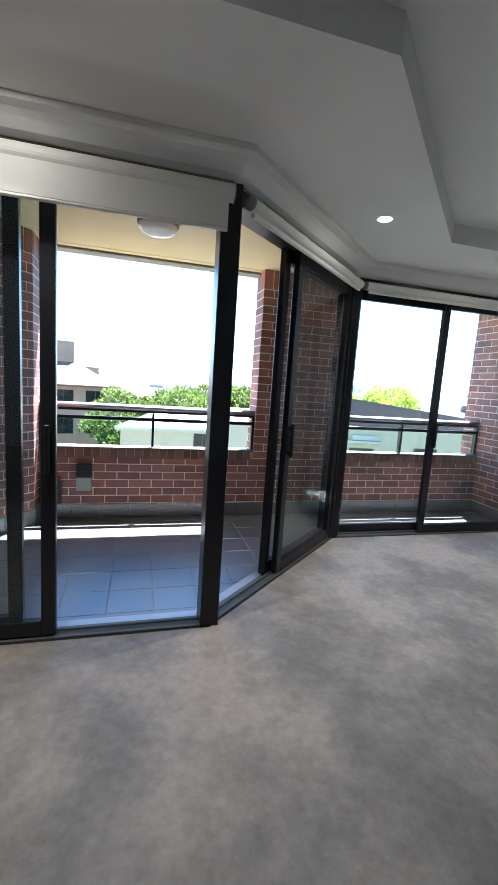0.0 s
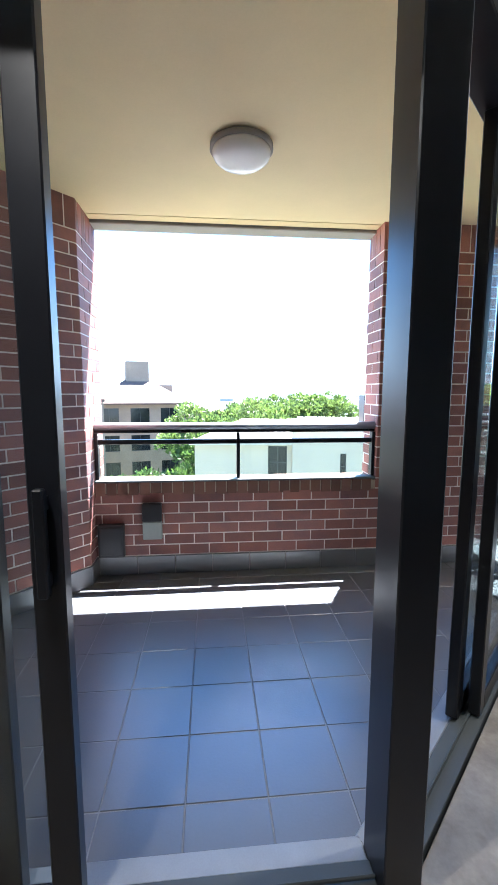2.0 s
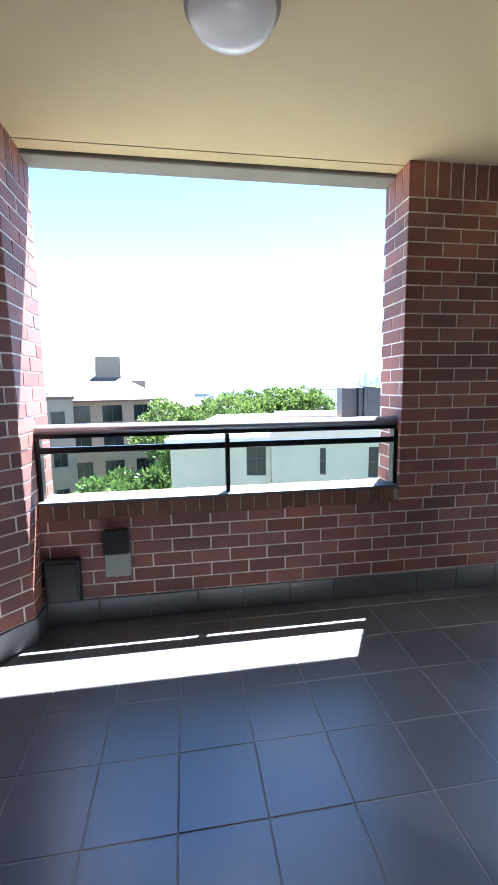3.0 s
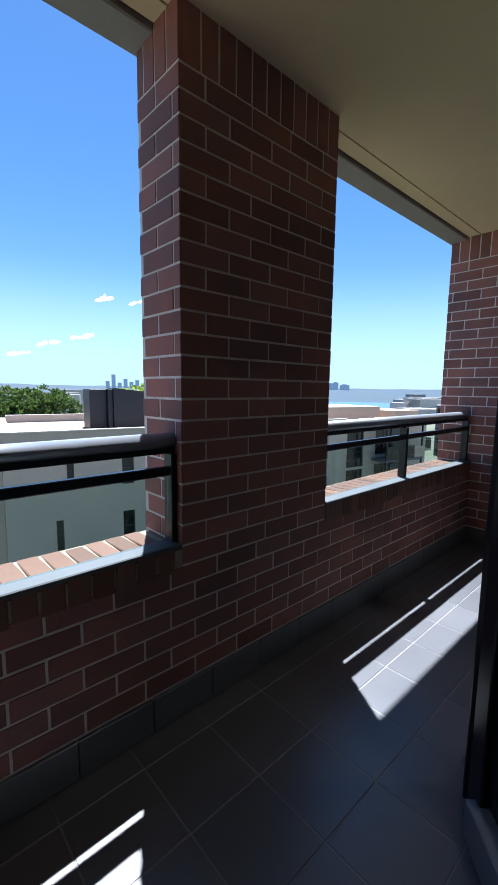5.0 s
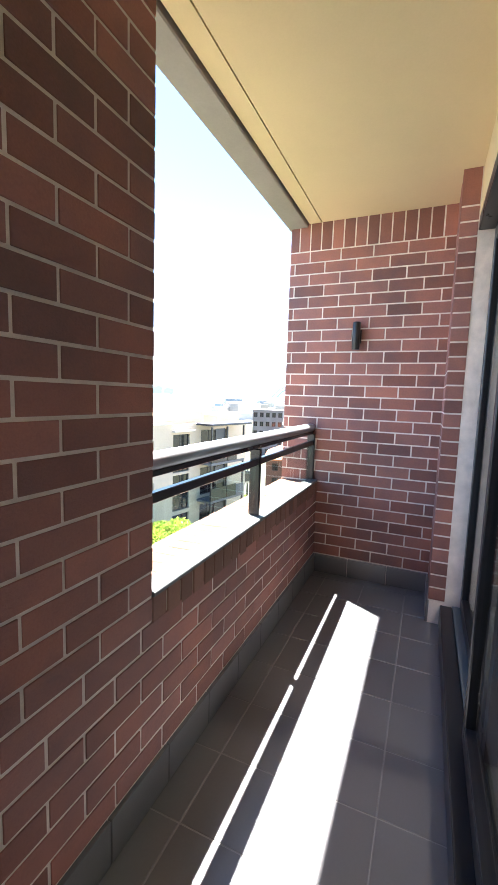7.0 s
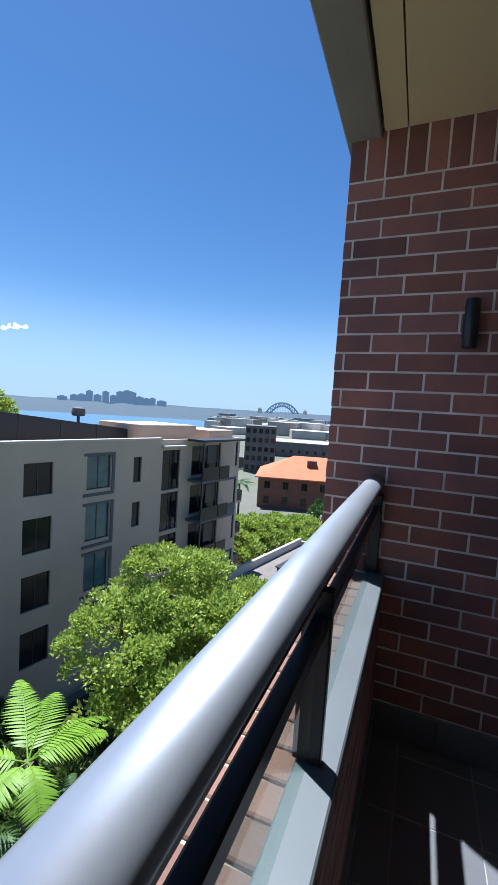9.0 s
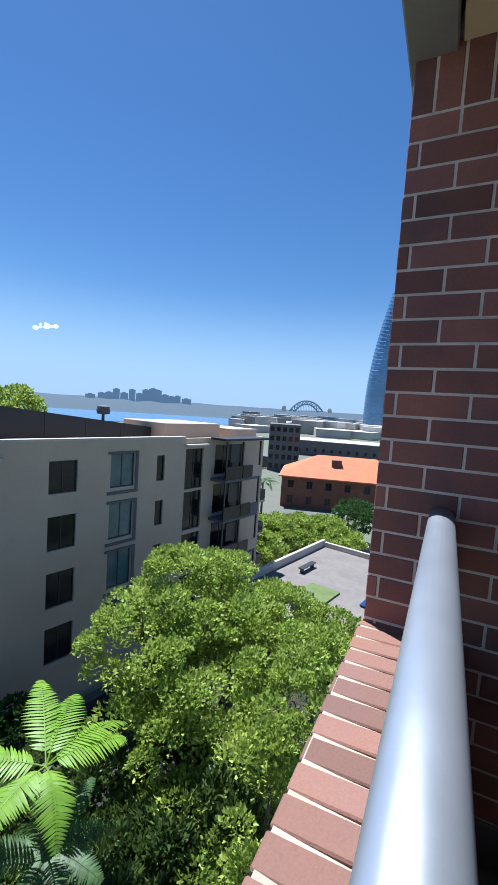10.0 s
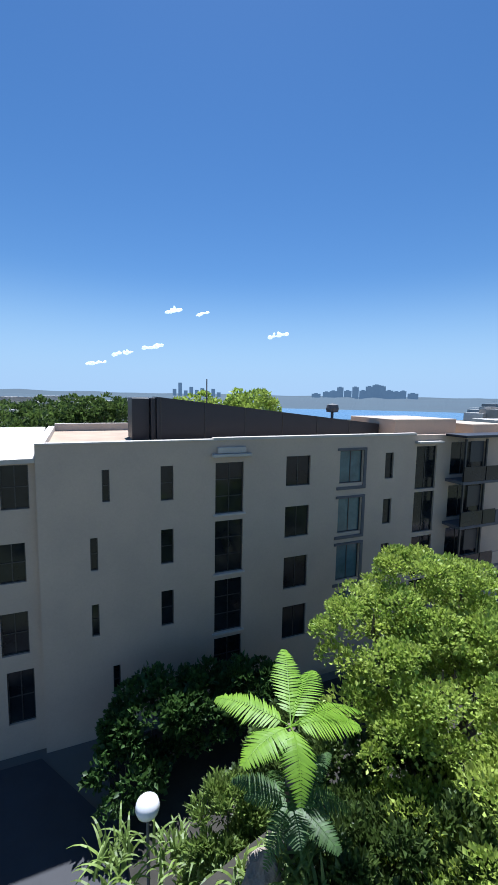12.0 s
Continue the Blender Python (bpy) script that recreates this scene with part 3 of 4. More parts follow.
def hills(name, az0, az1, d, base, rise, seed, label, front=0.86):
    bm, n = bmesh.new(), 160
    prev = None
    for i in range(n + 1):
        az = az0 + (az1 - az0) * i / n
        h = base + rise * (0.5 + 0.5 * noise.noise((i * 0.045, seed, 0))) + rise * 0.35 * noise.noise((i * 0.21, seed, 3)) + 0.10 * rise * noise.noise((i * 1.3, seed, 5))
        ring = [bm.verts.new(polar(az, d * k, z)) for k, z in ((front, GZ), (front * 0.5 + 0.5, (h + GZ) * 0.5), (1.0, h), (1.08, GZ))]
        if prev:
            for a, b, c, e in zip(prev, prev[1:], ring, ring[1:]):
                bm.faces.new((a, b, e, c))
        prev = ring
    bmesh.ops.recalc_face_normals(bm, faces=bm.faces)
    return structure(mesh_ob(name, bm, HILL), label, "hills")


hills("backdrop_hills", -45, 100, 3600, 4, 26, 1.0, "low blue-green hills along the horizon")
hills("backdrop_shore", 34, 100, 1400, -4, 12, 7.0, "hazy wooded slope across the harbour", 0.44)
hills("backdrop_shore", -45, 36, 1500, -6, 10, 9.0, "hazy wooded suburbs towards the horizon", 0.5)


def scatter_city(name, rng, az0, az1, d0, d1, n, w, h, material, label, hz=GZ):
    """Many far buildings that nobody could count, joined."""
    bm = bmesh.new()
    r = random.Random(rng)
    for _ in range(n):
        az, d = r.uniform(az0, az1), r.uniform(d0, d1)
        p, ww, hh = polar(az, d), w * r.uniform(0.5, 1.3), h * r.uniform(0.35, 1.0)
        vs = bmesh.ops.create_cube(bm, size=1.0)["verts"]
        m = Matrix.Translation((p.x, p.y, hz + hh / 2)) @ Matrix.Rotation(r.uniform(-0.5, 0.5), 4, "Z") @ Matrix.Diagonal((ww, ww * r.uniform(0.5, 1), hh, 1))
        for v in vs:
            v.co = m @ v.co
    return tagged(mesh_ob(name, bm, material), label, "buildings", kind="stuff")


scatter_city("far_suburb", 3, -40, 35, 300, 1100, 90, 24, 9, PALE, "scattered pale rooftops of distant suburbs")
scatter_city("far_suburb", 4, 63, 84, 300, 900, 80, 30, 12, PALE, "pale wharf buildings and houses near the harbour")
scatter_city("far_suburb", 5, -20, 25, 150, 600, 70, 18, 15, PALE, "hazy pale houses beyond the trees")

# skyline towers across the water: each one a building
for az, w, hh in ((43.0, 24, 38), (44.4, 20, 48), (45.3, 20, 54), (46.2, 17, 74), (47.2, 20, 56), (48.2, 17, 76), (49.2, 20, 58), (50.0, 20, 80), (50.9, 22, 88), (51.6, 18, 82), (52.5, 20, 60), (53.4, 22, 54), (54.2, 16, 58), (55.4, 26, 46)):
    p = polar(az, 2300)
    t = thing("far_tower", "hazy blue-grey tower block on the far skyline", "building", (p.x, p.y, GZ), -az, group="far skyline towers")
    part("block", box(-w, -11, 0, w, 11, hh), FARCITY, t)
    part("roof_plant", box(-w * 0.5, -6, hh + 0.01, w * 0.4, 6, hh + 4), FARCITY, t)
for k in range(9):
    r = random.Random(80 + k)
    p = polar(23.6 + k * 0.75, 2400)
    t = thing("far_tower", "tiny distant tower on the horizon", "building", (p.x, p.y, GZ), 0, group="far skyline towers")
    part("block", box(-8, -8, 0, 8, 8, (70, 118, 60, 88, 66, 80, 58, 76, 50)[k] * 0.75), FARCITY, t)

# arch bridge
BAZ = 72.0
bp = polar(BAZ, 1700)
bridge = thing("arch_bridge", "far blue-grey steel arch bridge with a flat deck and stone pylons", "bridge", (bp.x, bp.y, GZ), -BAZ)
span, crown = 78.0, 64.0


def arch(s, low):
    return 4 + (crown - 4) * (1 - abs(s) ** 2.3) - (13.0 + 6.0 * abs(s) if low else 0.0)


for y in (-9, 9):
    for nm, low in (("upper_chord", False), ("lower_chord", True)):
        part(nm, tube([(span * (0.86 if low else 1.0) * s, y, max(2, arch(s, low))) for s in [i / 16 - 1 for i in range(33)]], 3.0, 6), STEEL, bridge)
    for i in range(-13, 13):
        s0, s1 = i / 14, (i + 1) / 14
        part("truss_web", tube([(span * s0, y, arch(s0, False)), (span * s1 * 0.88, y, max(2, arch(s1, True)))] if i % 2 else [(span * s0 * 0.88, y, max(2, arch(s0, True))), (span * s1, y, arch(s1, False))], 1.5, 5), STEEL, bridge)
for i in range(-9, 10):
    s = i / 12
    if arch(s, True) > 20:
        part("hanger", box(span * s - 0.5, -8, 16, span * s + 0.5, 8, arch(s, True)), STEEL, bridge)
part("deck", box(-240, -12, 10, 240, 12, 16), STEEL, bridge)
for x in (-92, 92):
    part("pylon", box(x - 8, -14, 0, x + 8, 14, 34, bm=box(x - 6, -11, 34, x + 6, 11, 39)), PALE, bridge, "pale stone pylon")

# curved glass tower
tp = polar(83.5, 430)
tower = thing("glass_tower", "tall curved blue glass tower with a slanting top", "tower", (tp.x, tp.y, GZ), -82.2)
bm, rings = bmesh.new(), []
for i in range(25):
    k = i / 24
    half = 31 * (1 - 0.42 * k ** 2.0) * (0.94 + 0.10 * math.sin(k * 3.0))
    rings.append([bm.verts.new((half * math.copysign(abs(math.cos(a)) ** 0.7, math.cos(a)) + 6 * k, 17 * math.sin(a), k * 134 - (6 * math.cos(a) * k))) for a in [j * math.tau / 28 for j in range(28)]])
for a, b in zip(rings, rings[1:]):
    for j in range(28):
        bm.faces.new((a[j], a[(j + 1) % 28], b[(j + 1) % 28], b[j]))
bm.faces.new(rings[-1])
bmesh.ops.recalc_face_normals(bm, faces=bm.faces)
part("curtain_wall", bm, TOWERGLASS, tower, smooth=True)
for i in range(1, 40):
    k = i / 40
    half = 31 * (1 - 0.42 * k ** 2.0) * (0.94 + 0.10 * math.sin(k * 3.0)) * 1.012
    part("floor_band", tube([(half * math.copysign(abs(math.cos(a)) ** 0.7, math.cos(a)) + 6 * k, 17.3 * math.sin(a), k * 134 - 6 * math.cos(a) * k) for a in [j * math.tau / 20 for j in range(21)]], 0.16, 4), TOWERGLASS, tower)

# clouds, their sunlit white put in as emission
for az, el, w, h in ((23.5, 11.0, 66, 34), (27.5, 10.8, 55, 22), (20.8, 6.3, 85, 30), (17.0, 5.3, 70, 34), (13.5, 3.9, 75, 26), (37.7, 8.2, 70, 36)):
    p = polar(az, 3300)
    bm = bmesh.new()
    r = random.Random(int(az * 10))
    for _ in range(16):
        f = r.uniform(-1, 1)
        c = Vector((f * w, r.uniform(-20, 20), r.uniform(-0.3, 0.7) * h * (1 - abs(f)) + f * 14))
        bmesh.ops.create_icosphere(bm, subdivisions=2, radius=1.0, matrix=Matrix.Translation(c) @ Matrix.Diagonal((w * r.uniform(0.12, 0.3), 12, h * r.uniform(0.15, 0.45), 1)))
    for v in bm.verts:
        v.co += Vector((1, 0.4, 0.6)) * 4 * noise.noise(v.co * 0.08)
    cl = mesh_ob("backdrop_cloud", bm, CLOUD, smooth=True)
    cl.matrix_basis = pose(p.x, p.y, 1.5 + 3300 * math.tan(radians(el)), 0, 0, -az)
    structure(cl, "small wisp of white cloud in the blue sky", "cloud")


# ---- facades ----
def facade(bm, length, z0, z1, holes, depth=0.22, m=None):
    """A wall along x, its face at y = 0 looking to -y, with openings cut through and their reveals."""
    own = bmesh.new()
    xs = sorted({0.0, length, *(v for h in holes for v in (h[0], h[2]))})
    zs = sorted({z0, z1, *(v for h in holes for v in (h[1], h[3]))})
    for x0, x1 in zip(xs, xs[1:]):
        for a, b in zip(zs, zs[1:]):
            if any(h[0] <= (x0 + x1) / 2 <= h[2] and h[1] <= (a + b) / 2 <= h[3] for h in holes):
                continue
            own.faces.new([own.verts.new(p) for p in ((x0, 0, a), (x1, 0, a), (x1, 0, b), (x0, 0, b))])
    for x0, a, x1, b in holes:
        for q in (((x0, 0, a), (x0, 0, b), (x0, depth, b), (x0, depth, a)), ((x1, 0, b), (x1, 0, a), (x1, depth, a), (x1, depth, b)), ((x0, 0, b), (x1, 0, b), (x1, depth, b), (x0, depth, b)), ((x1, 0, a), (x0, 0, a), (x0, depth, a), (x1, depth, a))):
            own.faces.new([own.verts.new(p) for p in q])
    own.faces.new([own.verts.new(p) for p in ((0, 0.3, z0), (0, 0.3, z1), (length, 0.3, z1), (length, 0.3, z0))])
    for q in (((0, 0, z0), (0, 0.3, z0), (0, 0.3, z1), (0, 0, z1)), ((length, 0, z0), (length, 0, z1), (length, 0.3, z1), (length, 0.3, z0)), ((0, 0, z1), (0, 0.3, z1), (length, 0.3, z1), (length, 0, z1))):
        own.faces.new([own.verts.new(p) for p in q])
    if m is not None:
        own.transform(m)
    return join(bm, own)


def window(parent, x0, z0, x1, z1, mull=1, trans=0, glass=None, sill=False, y=0.12, m=None):
    """A recessed window: frame with mullions, panes, and a ledge where it has one."""
    w = part("window", box(x0, y, z0, x0 + 0.05, y + 0.06, z1, bm=box(x1 - 0.05, y, z0, x1, y + 0.06, z1, bm=box(x0, y, z0, x1, y + 0.06, z0 + 0.05, bm=box(x0, y, z1 - 0.05, x1, y + 0.06, z1, m=m), m=m), m=m), m=m), WFRAME, parent)
    xs = [x0 + (x1 - x0) * i / (mull + 1) for i in range(mull + 2)]
    for a, b in zip(xs, xs[1:]):
        part("pane", box(a + 0.02, y + 0.035, z0 + 0.03, b - 0.02, y + 0.045, z1 - 0.03, m=m), glass or DARKGLASS, w)
        if b != xs[-1]:
            part("mullion", box(b - 0.025, y + 0.005, z0 + 0.05, b + 0.025, y + 0.06, z1 - 0.05, m=m), WFRAME, w)
    for i in range(trans):
        zt = z0 + (z1 - z0) * (i + 1) / (trans + 1)
        part("transom", box(x0 + 0.05, y + 0.005, zt - 0.025, x1 - 0.05, y + 0.055, zt + 0.025, m=m), WFRAME, w)
    if sill:
        part("sill", box(x0 - 0.12, -0.10, z0 - 0.12, x1 + 0.12, 0.05, z0 - 0.02, m=m), WHITEROOF, w, "pale window ledge")
    return w


# ---- the long rendered apartment block opposite ----
blk = thing("apartment_building", "long taupe rendered apartment block with dark windows and a flat roof", "apartment building", (5.25, 25.45, 0), -11.0)
H, W = [], []
for z0, z1 in ((-3.70, -2.12), (-7.08, -5.43), (-10.46, -8.81), (-13.88, -12.24)):
    dx = (0.6, 0.0, 0.0, 0.95)[[-3.70, -7.08, -10.46, -13.88].index(z0)]
    W.append((2.22 + dx, z0, 2.57 + dx, z1, 0, 1, None, False))
for z0, z1 in ((-3.87, -2.08), (-7.23, -5.39), (-10.63, -8.70)):
    W.append((5.62, z0, 6.28, z1, 0, 1, None, False))
for z0, z1 in ((-4.85, -2.05), (-8.20, -5.25), (-11.65, -8.60), (-15.2, -12.0)):
    W.append((8.53, z0, 10.15, z1, 1, 2, None, True))
for z0, z1 in ((-3.62, -1.87), (-6.68, -4.83), (-9.85, -7.89), (-13.0, -10.95)):
    W.append((12.78, z0, 14.38, z1, 1, 0, None, False))
for z0, z1 in ((-3.70, -1.69), (-6.82, -4.66), (-9.9, -7.64), (-12.9, -10.7)):
    W.append((16.45, z0, 18.15, z1, 1, 0, BLUEGLASS, False))
for z0, z1 in ((-3.62, -1.93), (-6.61, -4.95), (-9.6, -7.94), (-12.6, -10.9)):
    W.append((19.92, z0, 20.60, z1, 0, 0, None, False))
for z0, z1 in ((-4.5, -1.6), (-7.5, -4.7), (-10.6, -7.8), (-13.6, -10.9)):
    W.append((22.5, z0, 24.3, z1, 1, 0, None, False))
for k in range(4):
    W.append((25.6, -3.7 - 3.05 * k, 29.0, -1.4 - 3.05 * k, 2, 0, None, False))
holes = [w[:4] for w in W]
part("wall", facade(None, 32.0, GZ, -0.85, holes), RENDERW, blk)
for x0, z0, x1, z1, mu, tr, gl, si in W:
    window(blk, x0, z0, x1, z1, mu, tr, gl, si)
# framed surrounds of the blue windows
for z0, z1 in ((-3.70, -1.69), (-6.82, -4.66), (-9.9, -7.64)):
    part("surround", box(16.25, -0.07, z1 + 0.01, 18.4, 0.0, z1 + 0.16, bm=box(18.2, -0.07, z0 - 0.4, 18.4, 0, z1, bm=box(16.25, -0.07, z0 - 0.4, 18.2, 0, z0 - 0.22))), GREYWALL, blk, "grey metal window surround")
# hoods and canopies
part("canopy", box(8.3, -0.35, -1.72, 10.5, 0.0, -1.55, bev=0.02, bm=box(8.6, -0.2, -1.53, 10.2, 0.0, -1.2, bev=0.02)), WHITEROOF, blk, "pale stepped canopy over the window bay")
part("canopy", box(22.3, -0.4, -1.40, 24.5, 0.0, -1.25, bev=0.02), WHITEROOF, blk, "pale canopy")
part("coping", box(0, -0.06, -0.85, 8.4, 0.32, -0.77, bev=0.01, bm=box(8.4, -0.06, -0.85, 22.4, 0.32, -0.70, bev=0.01)), WHITEROOF, blk, "pale parapet coping")
part("roof", box(0.02, 0.31, -1.5, 31.9, 11.0, -1.12), TANROOF, blk, "tan gravel flat roof")
part("parapet", box(0.0, 0.31, -1.5, 0.4, 11.0, -0.78, bm=box(0.4, 10.6, -1.5, 31.9, 11.0, -0.60)), WHITEROOF, blk)
part("side_wall", box(0.0, 0.31, GZ, 0.25, 11.0, -1.5, bm=box(31.75, 0.31, GZ, 32.0, 11.0, -1.5)), RENDERW, blk)
# black sloping plant screen on the roof
bm = bmesh.new()
for pts in (((6.0, 3.0), (6.0, 4.6), (21.8, 4.6), (21.8, 3.0)),):
    lo = [bm.verts.new((x, y, -1.12)) for x, y in pts]
    hi = [bm.verts.new((x, y, 1.38 if x < 10 else -0.30)) for x, y in pts]
    bm.faces.new(hi), bm.faces.new(lo)
    for i in range(4):
        bm.faces.new((lo[i], lo[(i + 1) % 4], hi[(i + 1) % 4], hi[i]))
bmesh.ops.recalc_face_normals(bm, faces=bm.faces)
part("plant_screen", bm, BLACKCLAD, blk, "black sloping metal screen on the roof")
for k in range(6):
    x = 6.2 + 2.6 * k
    part("screen_joint", box(x, 2.97, -1.12, x + 0.05, 2.998, 1.36 - (x - 6) * 0.1065), WFRAME, blk)
part("plant_box", box(4.7, 3.6, -1.12, 5.7, 5.6, 1.30, bev=0.03, bm=box(5.72, 3.2, -1.12, 5.98, 5.0, 1.32, bev=0.02)), BLACKCLAD, blk, "dark plant enclosure")
part("flue", tube([(18.6, 4.2, -0.6), (18.6, 4.2, 0.5)], 0.1, 10, bm=lathe([(0.05, 0.45), (0.42, 0.5), (0.46, 0.75), (0.40, 1.0), (0.05, 1.1)], 16, m=pose(18.6, 4.2, 0))), GREYWALL, blk, "round roof flue")
part("aerial", tube([(10.0, 6.5, -1.1), (10.0, 6.5, 2.6)], 0.04, 6), GREYWALL, blk)
part("roof_box", box(22.0, 1.6, -1.12, 27.8, 6.6, 0.10, bev=0.03), RENDERW, blk, "taupe roof room")
part("roof_box", box(28.6, 0.8, -1.12, 31.9, 6.6, -0.25, bev=0.03), RENDERW, blk)
# left wing, a little lower, with wide windows
WL = [(4.45 + a, z0, 5.6 + a, z1) for a, z0, z1 in ((0.1, -3.81, -1.76), (-0.15, -7.29, -5.4), (-0.15, -10.83, -8.73), (0.0, -14.32, -11.65))]
mw = pose(-6.02, 0.35, 0)
part("wall", facade(None, 6.0, GZ, -1.45, WL, m=mw), RENDERW, blk, "lower rendered wing")
for x0, z0, x1, z1 in WL:
    window(blk, x0, z0, x1, z1, 1, 1, None, False, m=mw)
bm = bmesh.new()
v = [bm.verts.new(p) for p in ((-6.3, 0.0, -1.55), (-0.01, 0.0, -1.45), (-0.01, 8.0, -0.62), (-4.0, 8.0, -0.62), (-6.3, 0.0, -1.75), (-0.01, 0.0, -1.65), (-0.01, 8.0, -0.9), (-4.0, 8.0, -0.9))]
for q in ((0, 1, 2, 3), (7, 6, 5, 4), (0, 4, 5, 1), (1, 5, 6, 2), (2, 6, 7, 3), (3, 7, 4, 0)):
    bm.faces.new([v[i] for i in q])
part("wing_roof", bm, WHITEROOF, blk, "pale sloping metal roof")
part("side_wall", box(-6.0, 0.66, GZ, -5.75, 8.0, -1.75), RENDERW, blk)
# balconies at the far end
for k in range(4):
    z = -4.1 - 3.05 * k
    bal = part("balcony", box(25.2, -1.5, z, 29.6, 0.0, z + 0.2, bev=0.02), GREYWALL, blk, "balcony with a dark frame and glass front")
    part("balcony_front", box(25.2, -1.5, z + 0.21, 27.2, -1.44, z + 1.2), DARKGLASS, bal)
    part("balcony_front", box(27.3, -1.5, z + 0.21, 28.5, -1.44, z + 1.2), DARKGLASS, bal)
    part("balcony_front", box(28.56, -1.5, z + 0.21, 29.6, -1.44, z + 1.1), GREYWALL if k % 2 else RENDERW, bal, "solid balcony panel")
    part("screen", box(25.9, -1.30, z + 1.5, 27.1, -1.25, z + 2.9), BLACKCLAD, bal, "black sliding sun screen")
    for x in (25.25, 27.2, 29.5):
        part("post", box(x, -1.46, z + 0.2, x + 0.12, -1.34, z + 3.05), WFRAME, bal)
part("pergola", box(25.0, -1.7, -0.95, 30.4, 0.0, -0.78, bev=0.02), BLACKCLAD, blk, "black flat pergola roof")
for k in range(5):
    z = -3.9 - 3.05 * k
    eb = part("end_balcony", box(32.0, 0.4, z, 33.4, 3.0, z + 0.2), RENDERW, blk)
    part("balcony_front", box(33.3, 0.4, z + 0.21, 33.38, 3.0, z + 1.15, bm=box(32.0, 0.4, z + 0.21, 33.3, 0.46, z + 1.15)), DARKGLASS, eb)


# ---- simple far houses, each with walls, windows and a roof ----
def house(name, label, at, rz, w, d, h, wall, roof, rise=0.0, cols=4, rows=3, category="building", glass=None, wz=1.4, ww=1.1, overhang=0.4):
    t = thing(name, label, category, (at[0], at[1], GZ), rz)
    fl = h / rows
    ws = [((i + 0.5) * w / cols - ww / 2, k * fl + 0.28 * fl, (i + 0.5) * w / cols + ww / 2, k * fl + 0.28 * fl + wz) for i in range(cols) for k in range(rows)]
    m = pose(-w / 2, 0, 0)
    part("wall", facade(None, w, 0, h, ws, m=m), wall, t)
    for q in ws:
        window(t, *q, 1, 0, glass, False, m=m)
    part("wall_block", box(-w / 2, 0.31, 0, w / 2, d, h - 0.01), wall, t)
    if rise:
        bm = bmesh.new()
        o = overhang
        e = [bm.verts.new(p) for p in ((-w / 2 - o, -o, h), (w / 2 + o, -o, h), (w / 2 + o, d + o, h), (-w / 2 - o, d + o, h))]
        f = [bm.verts.new(p) for p in ((-w / 2 - o, -o, h + 0.2), (w / 2 + o, -o, h + 0.2), (w / 2 + o, d + o, h + 0.2), (-w / 2 - o, d + o, h + 0.2))]
        i = min(w, d) / 2
        r0, r1 = bm.verts.new((-w / 2 + i, d / 2, h + rise)), bm.verts.new((w / 2 - i, d / 2, h + rise))
        bm.faces.new(e[::-1])
        for a in range(4):
            bm.faces.new((e[a], e[(a + 1) % 4], f[(a + 1) % 4], f[a]))
        bm.faces.new((f[0], f[1], r1, r0)), bm.faces.new((f[2], f[3], r0, r1)), bm.faces.new((f[1], f[2], r1)), bm.faces.new((f[3], f[0], r0))
        part("roof", bm, roof, t)
    else:
        part("roof", box(-w / 2 - 0.1, -0.1, h, w / 2 + 0.1, d + 0.1, h + 0.25), roof, t)
    return t


ph = polar(78.6, 76)
hb = house("brick_house", "red brick building with a bright terracotta hipped roof", ph, -73.0, 24, 13, 5.6, REDWALL, ORANGE, 3.8, 7, 2, overhang=0.6)
part("roof_vent", box(-3.0, 3.0, 7.4, -1.2, 4.4, 8.9, bm=box(-2.9, 2.9, 8.0, -2.2, 3.0, 8.7)), REDWALL, hb, "small brick roof vent")
ph = polar(69.4, 120)
house("grey_tower", "dark grey mid-rise block with banded windows", ph, -69.5, 9, 11, 13.4, GREYWALL, GREYWALL, 0, 5, 5)
ph = polar(76.5, 170)
house("low_block", "low pale office block with a dark window band", ph, -76, 40, 20, 6, GREYWALL, WHITEROOF, 0, 12, 1)
ph = polar(59.0, 150)
house("low_block", "distant pale apartment block", ph, -60, 26, 16, 9, RENDERW, TANROOF, 0, 8, 3)
# hillside flats beyond the garden, hazy in the glare
ph = polar(-9.6, 50, eye=(0.4, 2))
hs = house("hillside_flats", "pale flats with balconies and a sloping tiled roof", ph, 14.0, 10.5, 9, 16.0, OLDRENDER, OLDTILE, 3.4, 3, 5, overhang=0.9, wz=1.9, ww=2.2)
part("lift_tower", box(-1.3, 3.5, 16.0, 1.5, 7.0, 21.3), OLDRENDER, hs, "pale lift tower on the roof")
part("chimney", box(1.9, 3.6, 16.0, 4.4, 6.0, 18.4), OLDRENDER, hs, "rendered chimney stack")
ph = polar(-18.0, 38, eye=(0.4, 2))
house("hillside_flats", "pale apartment block with stacked balconies", ph, 24.0, 5.0, 8, 16.6, OLDRENDER, OLDTILE, 0, 2, 5)
ph = polar(-2.5, 66, eye=(0.4, 2))
house("hillside_flats", "low pale flats with a flat roof behind trees", ph, 10.0, 12, 9, 14.2, OLDRENDER, OLDTILE, 1.2, 4, 4)

# ---- roof terrace below ----
tm = pose(36.0, 12.0, 0, 0, 0, -12)
ter = thing("roof_terrace", "paved roof terrace with lawn, low white walls and solar panels", "terrace", (0, 0, 0))
part("paving", box(-7, -4.5, -15.4, 9, 5.5, -12.6, m=tm), PAVING, ter)
part("lawn", box(-4.2, -0.9, -12.598, -0.6, 1.6, -12.45, m=tm), LAWN, ter, "strip of lawn")
